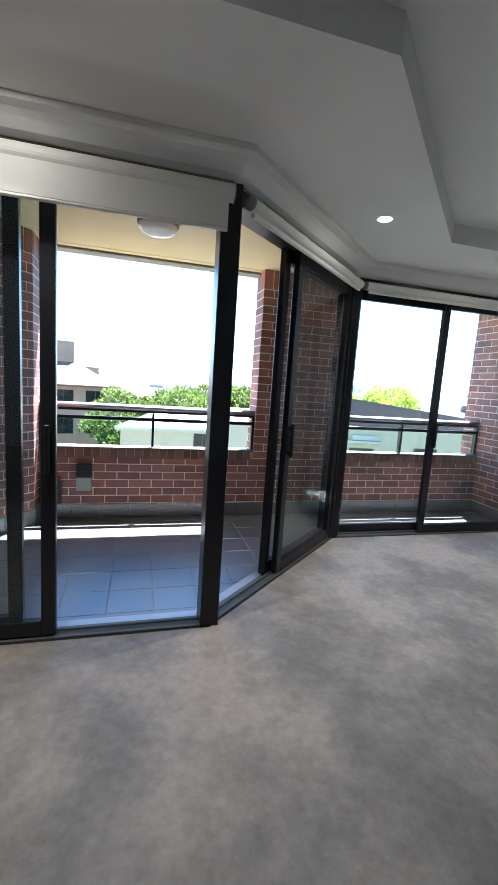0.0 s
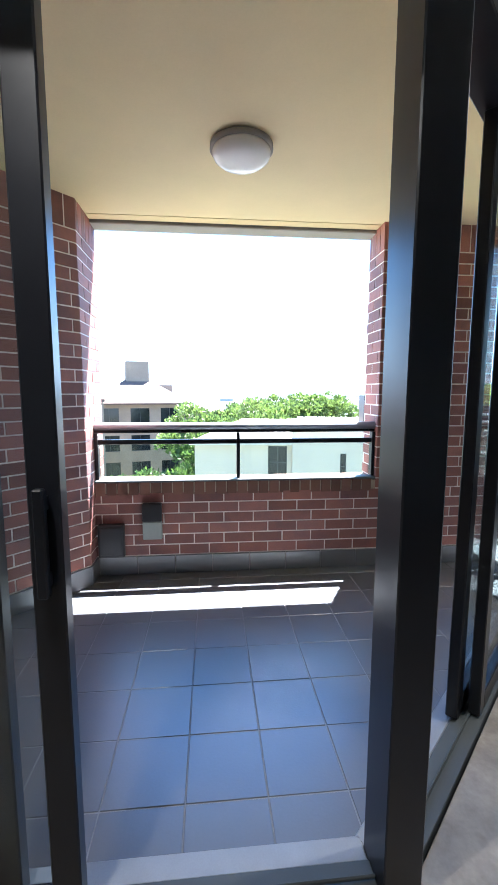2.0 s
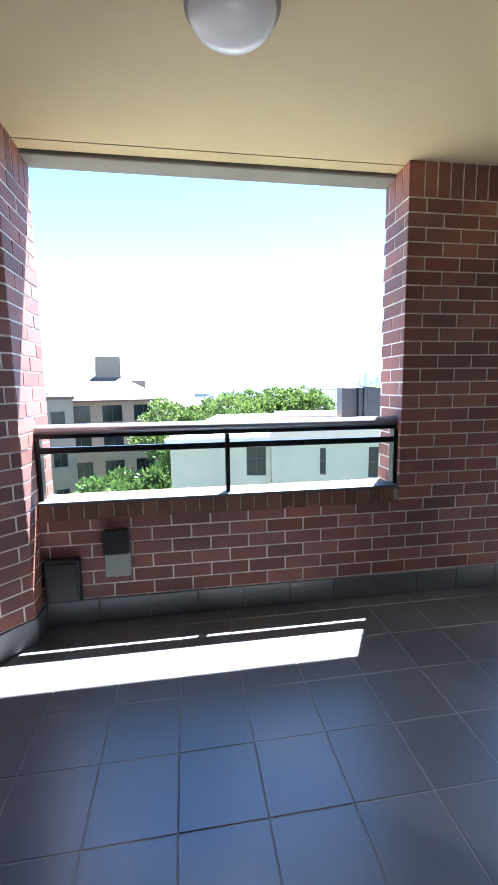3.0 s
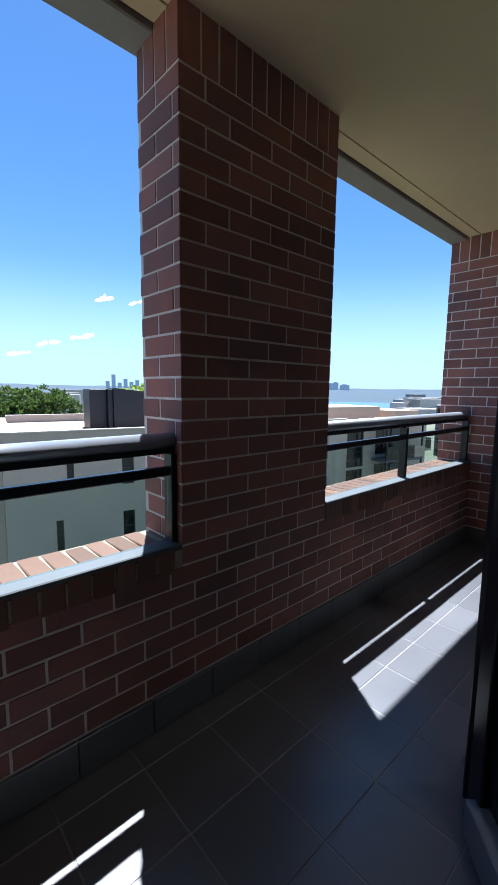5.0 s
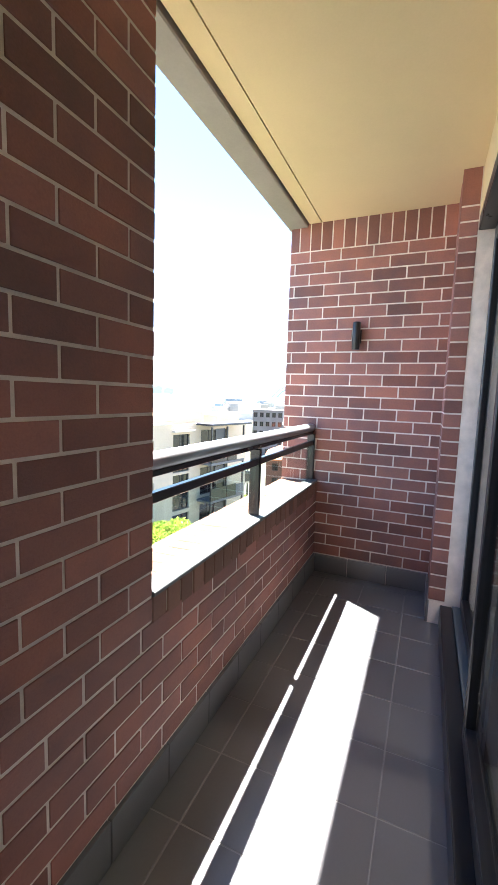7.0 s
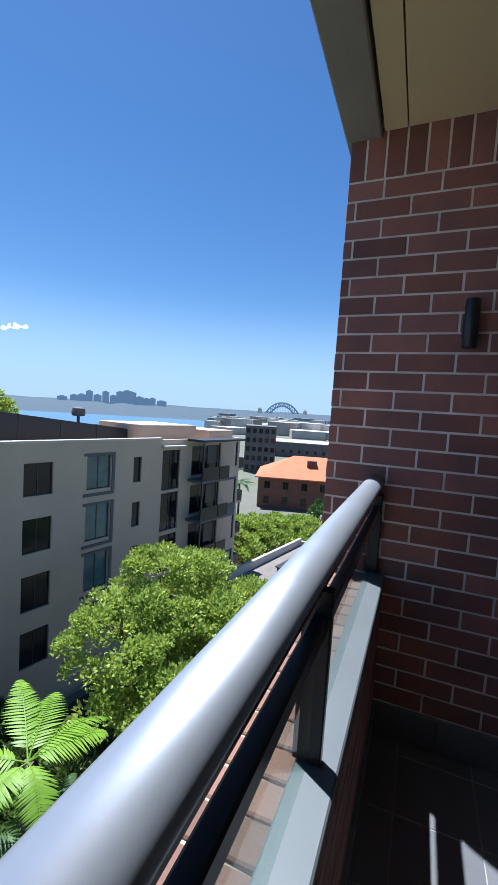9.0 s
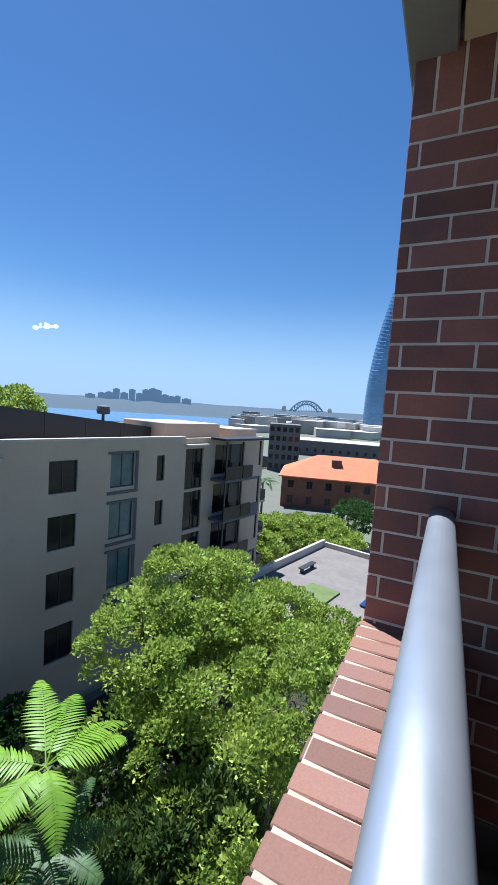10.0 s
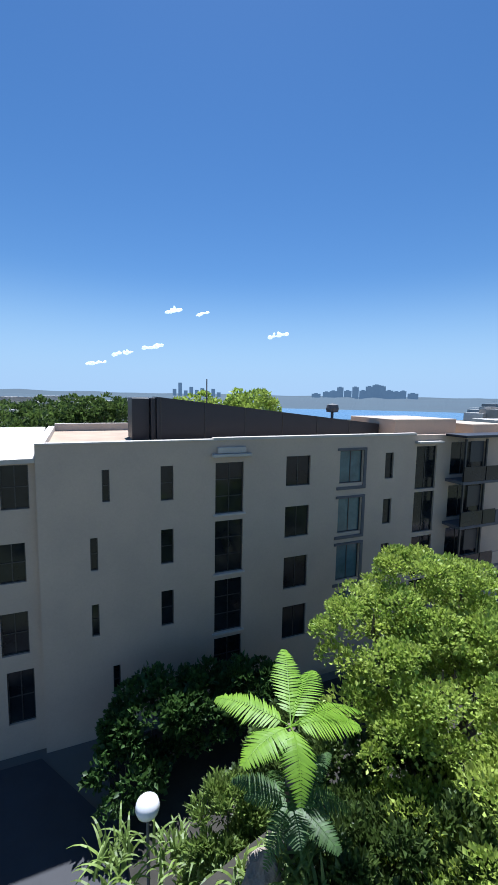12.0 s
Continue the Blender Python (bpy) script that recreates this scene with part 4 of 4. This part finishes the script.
for q in ((-7.2, 5.5, -15.4, 9.2, 5.8, -11.9), (8.9, -4.5, -15.4, 9.2, 5.49, -12.1), (-7.2, -4.8, -15.4, 9.2, -4.51, -12.0)):
    part("low_wall", box(*q, bev=0.02, m=tm), WHITEROOF, ter, "low white rendered wall")
for k in range(5):
    part("solar_panel", box(-1.5 + k * 2.0, -4.3, -12.5, 0.4 + k * 2.0, -2.9, -12.42, m=tm @ pose(0, 0, 0)), SOLAR, ter, "blue solar panel")
part("bench", box(0.6, 3.2, -12.2, 3.0, 3.7, -12.12, bm=box(0.8, 3.3, -12.6, 0.95, 3.6, -12.2, bm=box(2.6, 3.3, -12.6, 2.75, 3.6, -12.2, m=tm), m=tm), m=tm), WFRAME, ter, "dark bench")
part("planter_box", box(-5.4, -0.4, -12.45, -4.0, 0.8, -11.5, bev=0.03, m=tm), GREYWALL, ter, "grey roof hatch")

# ---- garden walls, lamp, rocks ----
for a, b, h0, h1 in (((9.6, 7.6), (12.6, 9.6), -16, -10.5), ((7.4, 14.0), (9.6, 14.6), -16, -13.3)):
    m = seg_frame(a, b)
    l = math.hypot(b[0] - a[0], b[1] - a[1])
    structure(mesh_ob("wall_garden", box(0, 0, h0, l, 0.25, h1, bev=0.02, m=m), RENDERW), "rendered garden retaining wall among plants", "wall")
lp = thing("garden_lamp", "white globe lamp on a slim post in the garden", "street lamp", (7.05, 16.3, GZ))
part("post", tube([(0, 0, 0), (0, 0, 4.2)], [0.06, 0.045], 10), GREYWALL, lp)
part("globe", lathe([(0.02, 4.17), (0.20, 4.22), (0.34, 4.36), (0.39, 4.53), (0.34, 4.70), (0.20, 4.84), (0.02, 4.89)], 24), OPAL, lp, "white opal globe", True)


def rock(at, s, seed):
    bm = bmesh.new()
    bmesh.ops.create_icosphere(bm, subdivisions=3, radius=1)
    for v in bm.verts:
        v.co *= 1 + 0.45 * noise.noise(v.co * 1.3 + Vector((seed, 0, 0))) + 0.15 * noise.noise(v.co * 4 + Vector((seed, 2, 0)))
        v.co = Vector((v.co.x * s[0], v.co.y * s[1], v.co.z * s[2]))
    ob = mesh_ob("rock", bm, ROCK)
    ob.matrix_basis = pose(*at, 0, 0, seed * 40)
    tagged(ob, "weathered brown sandstone boulder among the plants", "rock", "garden rocks")


# ---- plants ----
def leaves(rng, centres, normals, length, width, spread=0.9, curl=0.25):
    """Folded leaves, one at each centre, leaning out along the normals."""
    n = len(centres)
    d = normals + rng.normal(0, spread, (n, 3))
    d /= np.linalg.norm(d, axis=1)[:, None]
    side = np.cross(d, rng.normal(0, 1, (n, 3)))
    side /= np.linalg.norm(side, axis=1)[:, None] + 1e-9
    up = np.cross(side, d)
    l = (length * rng.uniform(0.6, 1.25, n))[:, None]
    w = (width * rng.uniform(0.6, 1.25, n))[:, None]
    v = np.stack((centres, centres + d * l * 0.5 + side * w + up * l * curl * 0.5, centres + d * l - up * l * 0.1, centres + d * l * 0.5 - side * w + up * l * curl * 0.5), 1).reshape(-1, 3)
    return v


def leaf_object(name, verts, material, parent, label=""):
    n = len(verts) // 4
    me = bpy.data.meshes.new(name)
    me.vertices.add(len(verts))
    me.vertices.foreach_set("co", verts.astype(np.float32).ravel())
    i = np.arange(n)[:, None] * 4
    tri = np.concatenate((i + [0, 1, 2], i + [0, 2, 3]), 1).reshape(-1)
    me.loops.add(len(tri))
    me.loops.foreach_set("vertex_index", tri.astype(np.int32))
    me.polygons.add(n * 2)
    me.polygons.foreach_set("loop_start", (np.arange(n * 2) * 3).astype(np.int32))
    me.update(calc_edges=True)
    me.materials.append(material)
    ob = new(name, me)
    ob.parent = parent
    if label:
        ob["label"] = label
    return tagged(ob, kind="stuff")


def tree(name, label, base, lobes, seed, clump=0.55, per=150, dens=1.0, leaf=(0.17, 0.05), material=None, trunk=0.28, category="tree"):
    """Trunk, limbs to each lobe, twigs, and clumps of leaves over the upper side of the lobes. lobes: centre offset and radii."""
    rng = np.random.default_rng(seed)
    t = thing(name, label, category, base)
    wood = bmesh.new()
    fork = Vector((0, 0, min(l[2] for l in lobes) * 0.45))
    tube([(0, 0, -0.3), (0.1, 0.05, fork.z * 0.5), fork], [trunk * 1.3, trunk, trunk * 0.85], 10, wood)
    part("trunk", wood, BARK, t)
    allv = []
    for cx, cy, cz, rx, ry, rz in lobes:
        c = Vector((cx, cy, cz))
        mid = fork.lerp(c, 0.5) + Vector(rng.normal(0, 0.3, 3))
        part("limb", tube([fork, mid, c, c + Vector((0, 0, rz * 0.5))], [trunk * 0.6, trunk * 0.42, trunk * 0.22, 0.02], 7), BARK, t)
        area = 4 * math.pi * ((rx * ry + rx * rz + ry * rz) / 3)
        n = int(area * dens / (clump * clump * 2.0))
        q = rng.normal(0, 1, (n, 3))
        q /= np.linalg.norm(q, axis=1)[:, None]
        q = q[q[:, 2] > -0.55]
        rad = rng.uniform(0.80, 1.08, (len(q), 1))
        pts = np.array([cx, cy, cz]) + q * rad * np.array([rx, ry, rz])
        for p, out in zip(pts, q):
            k = int(per * rng.uniform(0.6, 1.3))
            s = clump * rng.uniform(0.55, 1.25)
            g = rng.normal(0, 1, (k, 3))
            g /= np.linalg.norm(g, axis=1)[:, None]
            g[:, 2] = np.where(g[:, 2] < -0.25, -g[:, 2], g[:, 2])
            cc = p + g * s * np.array([1, 1, 0.62]) * rng.uniform(0.55, 1.0, (k, 1))
            allv.append(leaves(rng, cc, g * 0.7 + np.array([0, 0, 0.35]) + out * 0.3, leaf[0], leaf[1], 0.38))
    leaf_object("crown", np.concatenate(allv), material or LEAF, t)
    return t


def frond_mesh(length, droop, width, seed, pairs=26, rise=0.34):
    """A fern frond: an arching rib with long pointed leaflets in a tapering outline."""
    rng = np.random.default_rng(seed)
    bm = bmesh.new()
    rib = [Vector((length * s * (1 - 0.12 * s * s), 0, length * (rise * s - droop * s * s))) for s in [i / 12 for i in range(13)]]
    tube(rib, [0.022 * (1 - 0.85 * i / 12) for i in range(13)], 5, bm)
    for i in range(pairs):
        s = 0.12 + 0.87 * i / pairs
        k = min(int(s * 12), 11)
        p = rib[k].lerp(rib[k + 1], s * 12 - k)
        d = (rib[k + 1] - rib[k]).normalized()
        up = Vector((-d.z, 0, d.x))
        w = width * math.sin(min(1.0, (s + 0.08) * 2.0) * math.pi / 2) * (1 - max(0, s - 0.42) / 0.62) ** 0.75
        half = length / pairs * 0.40
        for side in (-1, 1):
            lean = rng.uniform(0.30, 0.46)
            out = (Vector((0, side, 0)) + d * lean + up * rng.uniform(-0.16, 0.02)).normalized()
            prev = None
            for f, k2 in ((0.0, 0.75), (0.25, 1.0), (0.55, 0.86), (0.8, 0.55), (1.0, 0.08)):
                c = p + out * w * f - up * 0.18 * w * f * f
                a, b = bm.verts.new(c + d * half * k2), bm.verts.new(c - d * half * k2 + up * 0.03 * w)
                if prev:
                    bm.faces.new((prev[0], prev[1], b, a))
                prev = (a, b)
    return bm


def tree_fern(at, height, n, length, seed, label, width=0.42, material=None, fronds=None):
    """fronds: bearing, length, droop and rise of each, where they are known one by one."""
    t = thing("tree_fern", label, "tree fern", at)
    r = random.Random(seed)
    part("trunk", tube([(0, 0, -height), (0.12, 0, -height * 0.5), (0, 0, 0)], [0.2, 0.16, 0.13], 10), BARK, t)
    for i in range(n if fronds is None else len(fronds)):
        low = i % 3 == 2
        if fronds:
            az, l, droop, rise = fronds[i]
        else:
            az, l, droop, rise = i * 360 / n + r.uniform(-12, 12), length * r.uniform(0.82, 1.1), r.uniform(0.55, 0.75) if low else r.uniform(0.20, 0.36), 0.34
        ob = part("frond", frond_mesh(l, droop, width * r.uniform(0.9, 1.1), seed * 50 + i, rise=rise), material or FERN, t)
        ob.matrix_basis = pose(0, 0, 0, r.uniform(-12, 12), 0, az)
    return t


def strap_plant(name, at, n, length, seed, label, material=None, w=0.04):
    t = thing(name, label, "plant", at)
    rng = np.random.default_rng(seed)
    bm = bmesh.new()
    for _ in range(n):
        a, lean, l = rng.uniform(0, math.tau), rng.uniform(0.3, 1.2), length * rng.uniform(0.6, 1.15)
        h = Vector((math.cos(a), math.sin(a), 0))
        sd = Vector((-math.sin(a), math.cos(a), 0))
        o = Vector((*rng.normal(0, length * 0.35, 2), 0))
        prev = None
        for j in range(6):
            s = j / 5
            c = o + h * l * s * lean * 0.8 + Vector((0, 0, l * (s * 1.1 - s * s * lean * 0.85)))
            ww = w * (1 - s) ** 0.6 + 0.003
            q = (bm.verts.new(c + sd * ww), bm.verts.new(c - sd * ww))
            if prev:
                bm.faces.new((prev[0], prev[1], q[1], q[0]))
            prev = q
    leaf = part("foliage", bm, material or STRAP, t)
    tagged(leaf, kind="stuff")
    return t


tree("fig_tree", "large bright-green leafy fig tree filling the garden", (17.5, 13.3, GZ - 0.45),
     [(-2.2, 1.2, 9.1, 1.9, 1.8, 1.5), (0.3, 1.2, 9.7, 2.2, 2.0, 1.8), (2.8, 0.6, 9.2, 2.2, 2.0, 1.7), (-3.7, -0.8, 7.0, 1.7, 1.7, 1.6), (-1.8, -1.4, 8.0, 2.3, 2.0, 1.9), (0.9, -1.9, 7.9, 2.4, 2.0, 1.9), (3.8, -2.0, 7.3, 2.4, 2.1, 1.9),
      (-4.4, -3.0, 5.2, 1.8, 1.7, 1.7), (-2.0, -3.8, 5.4, 1.9, 1.6, 1.6), (4.6, 1.0, 6.6, 2.2, 2.0, 2.0)], 11, clump=0.78, per=270, dens=0.95, leaf=(0.17, 0.064), trunk=0.4)
tree("fig_tree", "leafy green tree with tangled grey branches behind the railing", (14.5, 8.3, GZ),
     [(-1.6, -0.2, 7.0, 1.6, 1.4, 1.5), (0.8, 0.0, 7.6, 2.0, 1.6, 1.5), (3.4, 0.2, 7.4, 1.9, 1.6, 1.6), (-3.0, 0.8, 4.6, 1.5, 1.3, 1.3), (6.2, 0.4, 7.0, 2.2, 1.8, 1.7)], 12, clump=0.62, per=190, dens=0.85, leaf=(0.16, 0.06), trunk=0.26)
tree("garden_tree", "rounded green tree in the valley below the wide opening", (-3.6, 30, GZ), [(0, 0, 9.5, 3.2, 3, 2.2), (3.4, 1, 9.0, 2.6, 2.6, 2.2), (-3.4, -2, 8.0, 2.4, 2.2, 1.8)], 13, clump=0.9, per=70, leaf=(0.34, 0.11), trunk=0.3, material=LEAFMID)
tree("garden_tree", "tall light-green tree beside the apartment block", (1.6, 33, GZ), [(0, 0, 12.0, 3.4, 3, 3.2), (-2.4, 2, 13.6, 2.6, 2.6, 2.4), (2.2, 3, 14.0, 2.6, 2.4, 2.2), (0.5, -2, 8.0, 3.0, 2.6, 2.6)], 14, clump=0.9, per=70, leaf=(0.34, 0.11), trunk=0.3, material=LEAFMID)
for k, (az, d, h, r) in enumerate(((3.5, 66, 15.8, 3.4), (7.5, 72, 16.2, 4.0), (11.5, 78, 16.8, 4.6), (14.5, 74, 17.0, 4.2), (5.5, 60, 14.5, 3.5), (0.5, 62, 14.6, 4.0), (-2.0, 48, 12.6, 3.0), (26.2, 58, 18.0, 2.7), (34.0, 60, 18.3, 3.2))):
    p = polar(az, d)
    tree("far_tree", "dense green tree beyond the rooftops", (p.x, p.y, GZ), [(0, 0, h - 2.5, r, r, 2.4), (r * 0.5, 0.5, h - 4.2, r, r, 2.6), (-r * 0.6, 0.5, h - 4.6, r, r, 2.6)], 20 + k, clump=1.2, per=45, leaf=(0.6, 0.22), trunk=0.3, material=LEAF if k in (7, 8) else LEAFMID)
for k, (az, d, h, r) in enumerate(((66.5, 49, 2.0, 2.6), (69.5, 51, 1.7, 3.0), (72.5, 50, 2.3, 2.6), (76.0, 52, 1.9, 2.8), (64.5, 46, 2.4, 2.4), (80.0, 56, 3.6, 2.6), (78.5, 49, 1.5, 2.4), (68.0, 45, 1.2, 2.0))):
    p = polar(az, d)
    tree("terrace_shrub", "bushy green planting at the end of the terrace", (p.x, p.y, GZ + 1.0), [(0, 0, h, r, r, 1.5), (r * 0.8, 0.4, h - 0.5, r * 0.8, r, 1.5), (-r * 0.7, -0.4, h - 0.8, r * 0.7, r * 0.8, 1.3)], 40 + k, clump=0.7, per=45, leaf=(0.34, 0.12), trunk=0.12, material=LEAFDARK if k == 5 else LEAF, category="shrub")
pp = polar(67.0, 62)
tree_fern((pp.x, pp.y, -9.2), 6.5, 16, 2.6, 3, "round-headed palm in front of the brick house", 0.5, LEAFDARK)

# tree fern and understorey
tree_fern((9.43, 12.3, -6.9), 8.9, 0, 2.3, 1, "bright green tree fern with spreading feathery fronds", 0.58,
          fronds=((58, 2.7, 0.30, 0.52), (30, 2.3, 0.34, 0.46), (128, 2.4, 0.32, 0.42), (188, 1.9, 0.38, 0.34), (242, 1.9, 0.62, 0.34), (330, 2.1, 0.34, 0.30), (-10, 2.5, 0.42, 0.32)))
# shade on this fern and the next shrubs is put into their colour
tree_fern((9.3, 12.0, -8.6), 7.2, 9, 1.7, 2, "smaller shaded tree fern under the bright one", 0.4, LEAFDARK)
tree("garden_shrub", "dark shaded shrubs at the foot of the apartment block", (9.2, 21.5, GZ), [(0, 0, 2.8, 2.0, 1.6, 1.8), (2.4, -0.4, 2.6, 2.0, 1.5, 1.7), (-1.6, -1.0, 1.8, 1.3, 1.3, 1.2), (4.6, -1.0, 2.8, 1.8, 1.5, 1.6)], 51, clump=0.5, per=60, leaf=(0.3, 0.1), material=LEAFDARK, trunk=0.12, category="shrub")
tree("garden_shrub", "bright bushy shrub near the garden lamp", (9.0, 14.6, GZ + 0.5), [(0, 0, 3.6, 1.2, 1.0, 1.3), (0.9, -0.7, 2.8, 1.0, 0.9, 1.2), (-0.7, -0.5, 2.4, 0.9, 0.9, 1.0)], 52, clump=0.36, per=70, leaf=(0.26, 0.05), material=STRAP, trunk=0.1, category="shrub")
tree("garden_shrub", "leafy understorey below the tree fern", (10.6, 11.2, GZ + 0.5), [(0, 0, 4.4, 1.3, 1.0, 1.4), (1.2, -0.6, 4.8, 1.2, 1.0, 1.3), (-0.9, -0.3, 3.6, 1.0, 1.0, 1.2), (2.4, -1.6, 5.0, 1.3, 1.1, 1.4)], 53, clump=0.36, per=60, leaf=(0.24, 0.07), material=LEAFMID, trunk=0.1, category="shrub")
tree("garden_shrub", "dense green bushes between the tree fern and the fig tree", (12.6, 13.4, GZ), [(0, 0, 4.6, 1.6, 1.5, 1.6), (-1.4, 1.6, 3.8, 1.4, 1.4, 1.5), (1.6, -1.2, 4.8, 1.5, 1.4, 1.5), (0.2, 2.6, 3.6, 1.6, 1.4, 1.4), (-0.8, -1.8, 4.4, 1.2, 1.2, 1.3)], 54, clump=0.5, per=90, leaf=(0.24, 0.08), material=LEAFMID, trunk=0.12, category="shrub")
for k, (x, y, z, l) in enumerate(((6.2, 16.6, -13.4, 1.3), (7.6, 15.6, -13.0, 1.1), (8.6, 12.4, -10.9, 1.0), (9.2, 11.6, -10.2, 0.9), (8.2, 13.3, -12.0, 1.2))):
    strap_plant("strap_plant", (x, y, z), 70, l, 60 + k, "clump of long arching strap leaves", w=0.05)
for k, (x, y, z, s) in enumerate(((8.5, 12.0, -10.6, (0.5, 0.5, 0.9)), (11.6, 8.6, -11.5, (0.9, 0.7, 0.6)), (13.2, 8.4, -11.8, (1.0, 0.8, 0.7)), (12.4, 9.6, -11.0, (0.7, 0.6, 0.5)))):
    rock((x, y, z), s, k + 1.0)
for k, (x, y, z0, z1) in enumerate(((8.5, 12.0, GZ, -11.2), (12.4, 8.9, GZ, -11.9))):
    structure(mesh_ob("ground_mound", prism([(x - 1.6, y - 1.2), (x + 1.8, y - 1.2), (x + 1.6, y + 1.5), (x - 1.5, y + 1.3)], z0, z1), SOIL), "dark earth bank under the garden plants", "bank")

# ---- bricks and floor tiles, piece by piece ----
def in_pillar(s0, s1, z):
    return XE - s1 > P0 and XE - s0 < P1


brick_face(parapet, (XE, YI), (XL, YI), SKIRT, 6, shift=XE - P1 - 0.24 * int((XE - P1) / 0.24))
for face, (x0, x1) in ((parapet, (XL, P0)), (parapet, (P1, XE))):
    x = x0 + 0.004
    while x < x1 - 0.03:
        w = min(BH + 0.002, x1 - x)
        key = ("sill", round(w, 3))
        if key not in _bricks:
            bm = box(0, YI - 0.003, SILL - 0.112, w, YO + 0.012, SILL - 0.004, bev=0.004)
            for v in bm.verts:
                if v.co.z > SILL - 0.05:
                    v.co.z -= (v.co.y - YI) * 0.05
            me = bpy.data.meshes.new("sill_brick")
            bm.to_mesh(me)
            bm.free()
            me.materials.append(SILLBRICK)
            _bricks[key] = me
        ob = new("sill_brick", _bricks[key])
        ob.parent = face
        ob.matrix_basis = pose(x, random.uniform(-0.002, 0.002), random.uniform(-0.002, 0.001))
        x += BH + JT
    part("sill_mortar", box(x0, YI + 0.002, SILL - 0.111, x1, YO + 0.004, SILL - 0.021), SILLMORTAR, parapet)
brick_face(pillar, (P1, YI), (P0, YI), SKIRT + 6 * 0.086, 22, soldiers=0.215)
brick_face(pillar, (P0, YI), (P0, YO), SKIRT + 6 * 0.086, 22, shift=0.07, soldiers=0.215, flip=1)
brick_face(pillar, (P1, YO), (P1, YI), SKIRT + 6 * 0.086, 22, shift=0.02, soldiers=0.215, flip=1)
brick_face(endwall, (XE, 3.86), (XE, YO), SKIRT, 28, shift=0.05, soldiers=0.215)
brick_face(endwall, (XE, YO), (XE + 0.3, YO), SKIRT, 28, shift=0.1, soldiers=0.215)
brick_face(ret, (4.50, 3.765), (4.50, 3.86), SKIRT, 28, soldiers=0.215)
brick_face(ret, (4.50, 3.86), (XE, 3.86), SKIRT, 28, shift=0.03, soldiers=0.215, flip=1)
for i, (a, b) in enumerate(zip(LW, LW[1:])):
    brick_face(left, a, b, SKIRT, 28, shift=0.06 * i, soldiers=0.215, flip=i)


def inside_room(x, y):
    if y < 2.42:
        return True
    if y > 3.66 or x < 0.95:
        return False
    return x > 2.33 or (y - 2.38) < (x - 0.93) * 0.8986


tile_me = bpy.data.meshes.new("tile")
bm = box(0.002, 0.002, -0.012, 0.298, 0.298, 0.0, bev=0.002)
bm.to_mesh(tile_me)
bm.free()
tile_me.materials.append(TILE)
for i in range(-13, 8):
    for j in range(-6, 3):
        x, y = 2.74 + 0.3 * i, 4.01 + 0.3 * j
        if x > XE or y > YI or all(inside_room(x + dx, y + dy) for dx in (0, 0.3) for dy in (0, 0.3)) or x < -1.3:
            continue
        ob = new("tile", tile_me)
        ob.parent = floor
        ob.matrix_basis = pose(x, y, random.uniform(-0.0008, 0.0008))
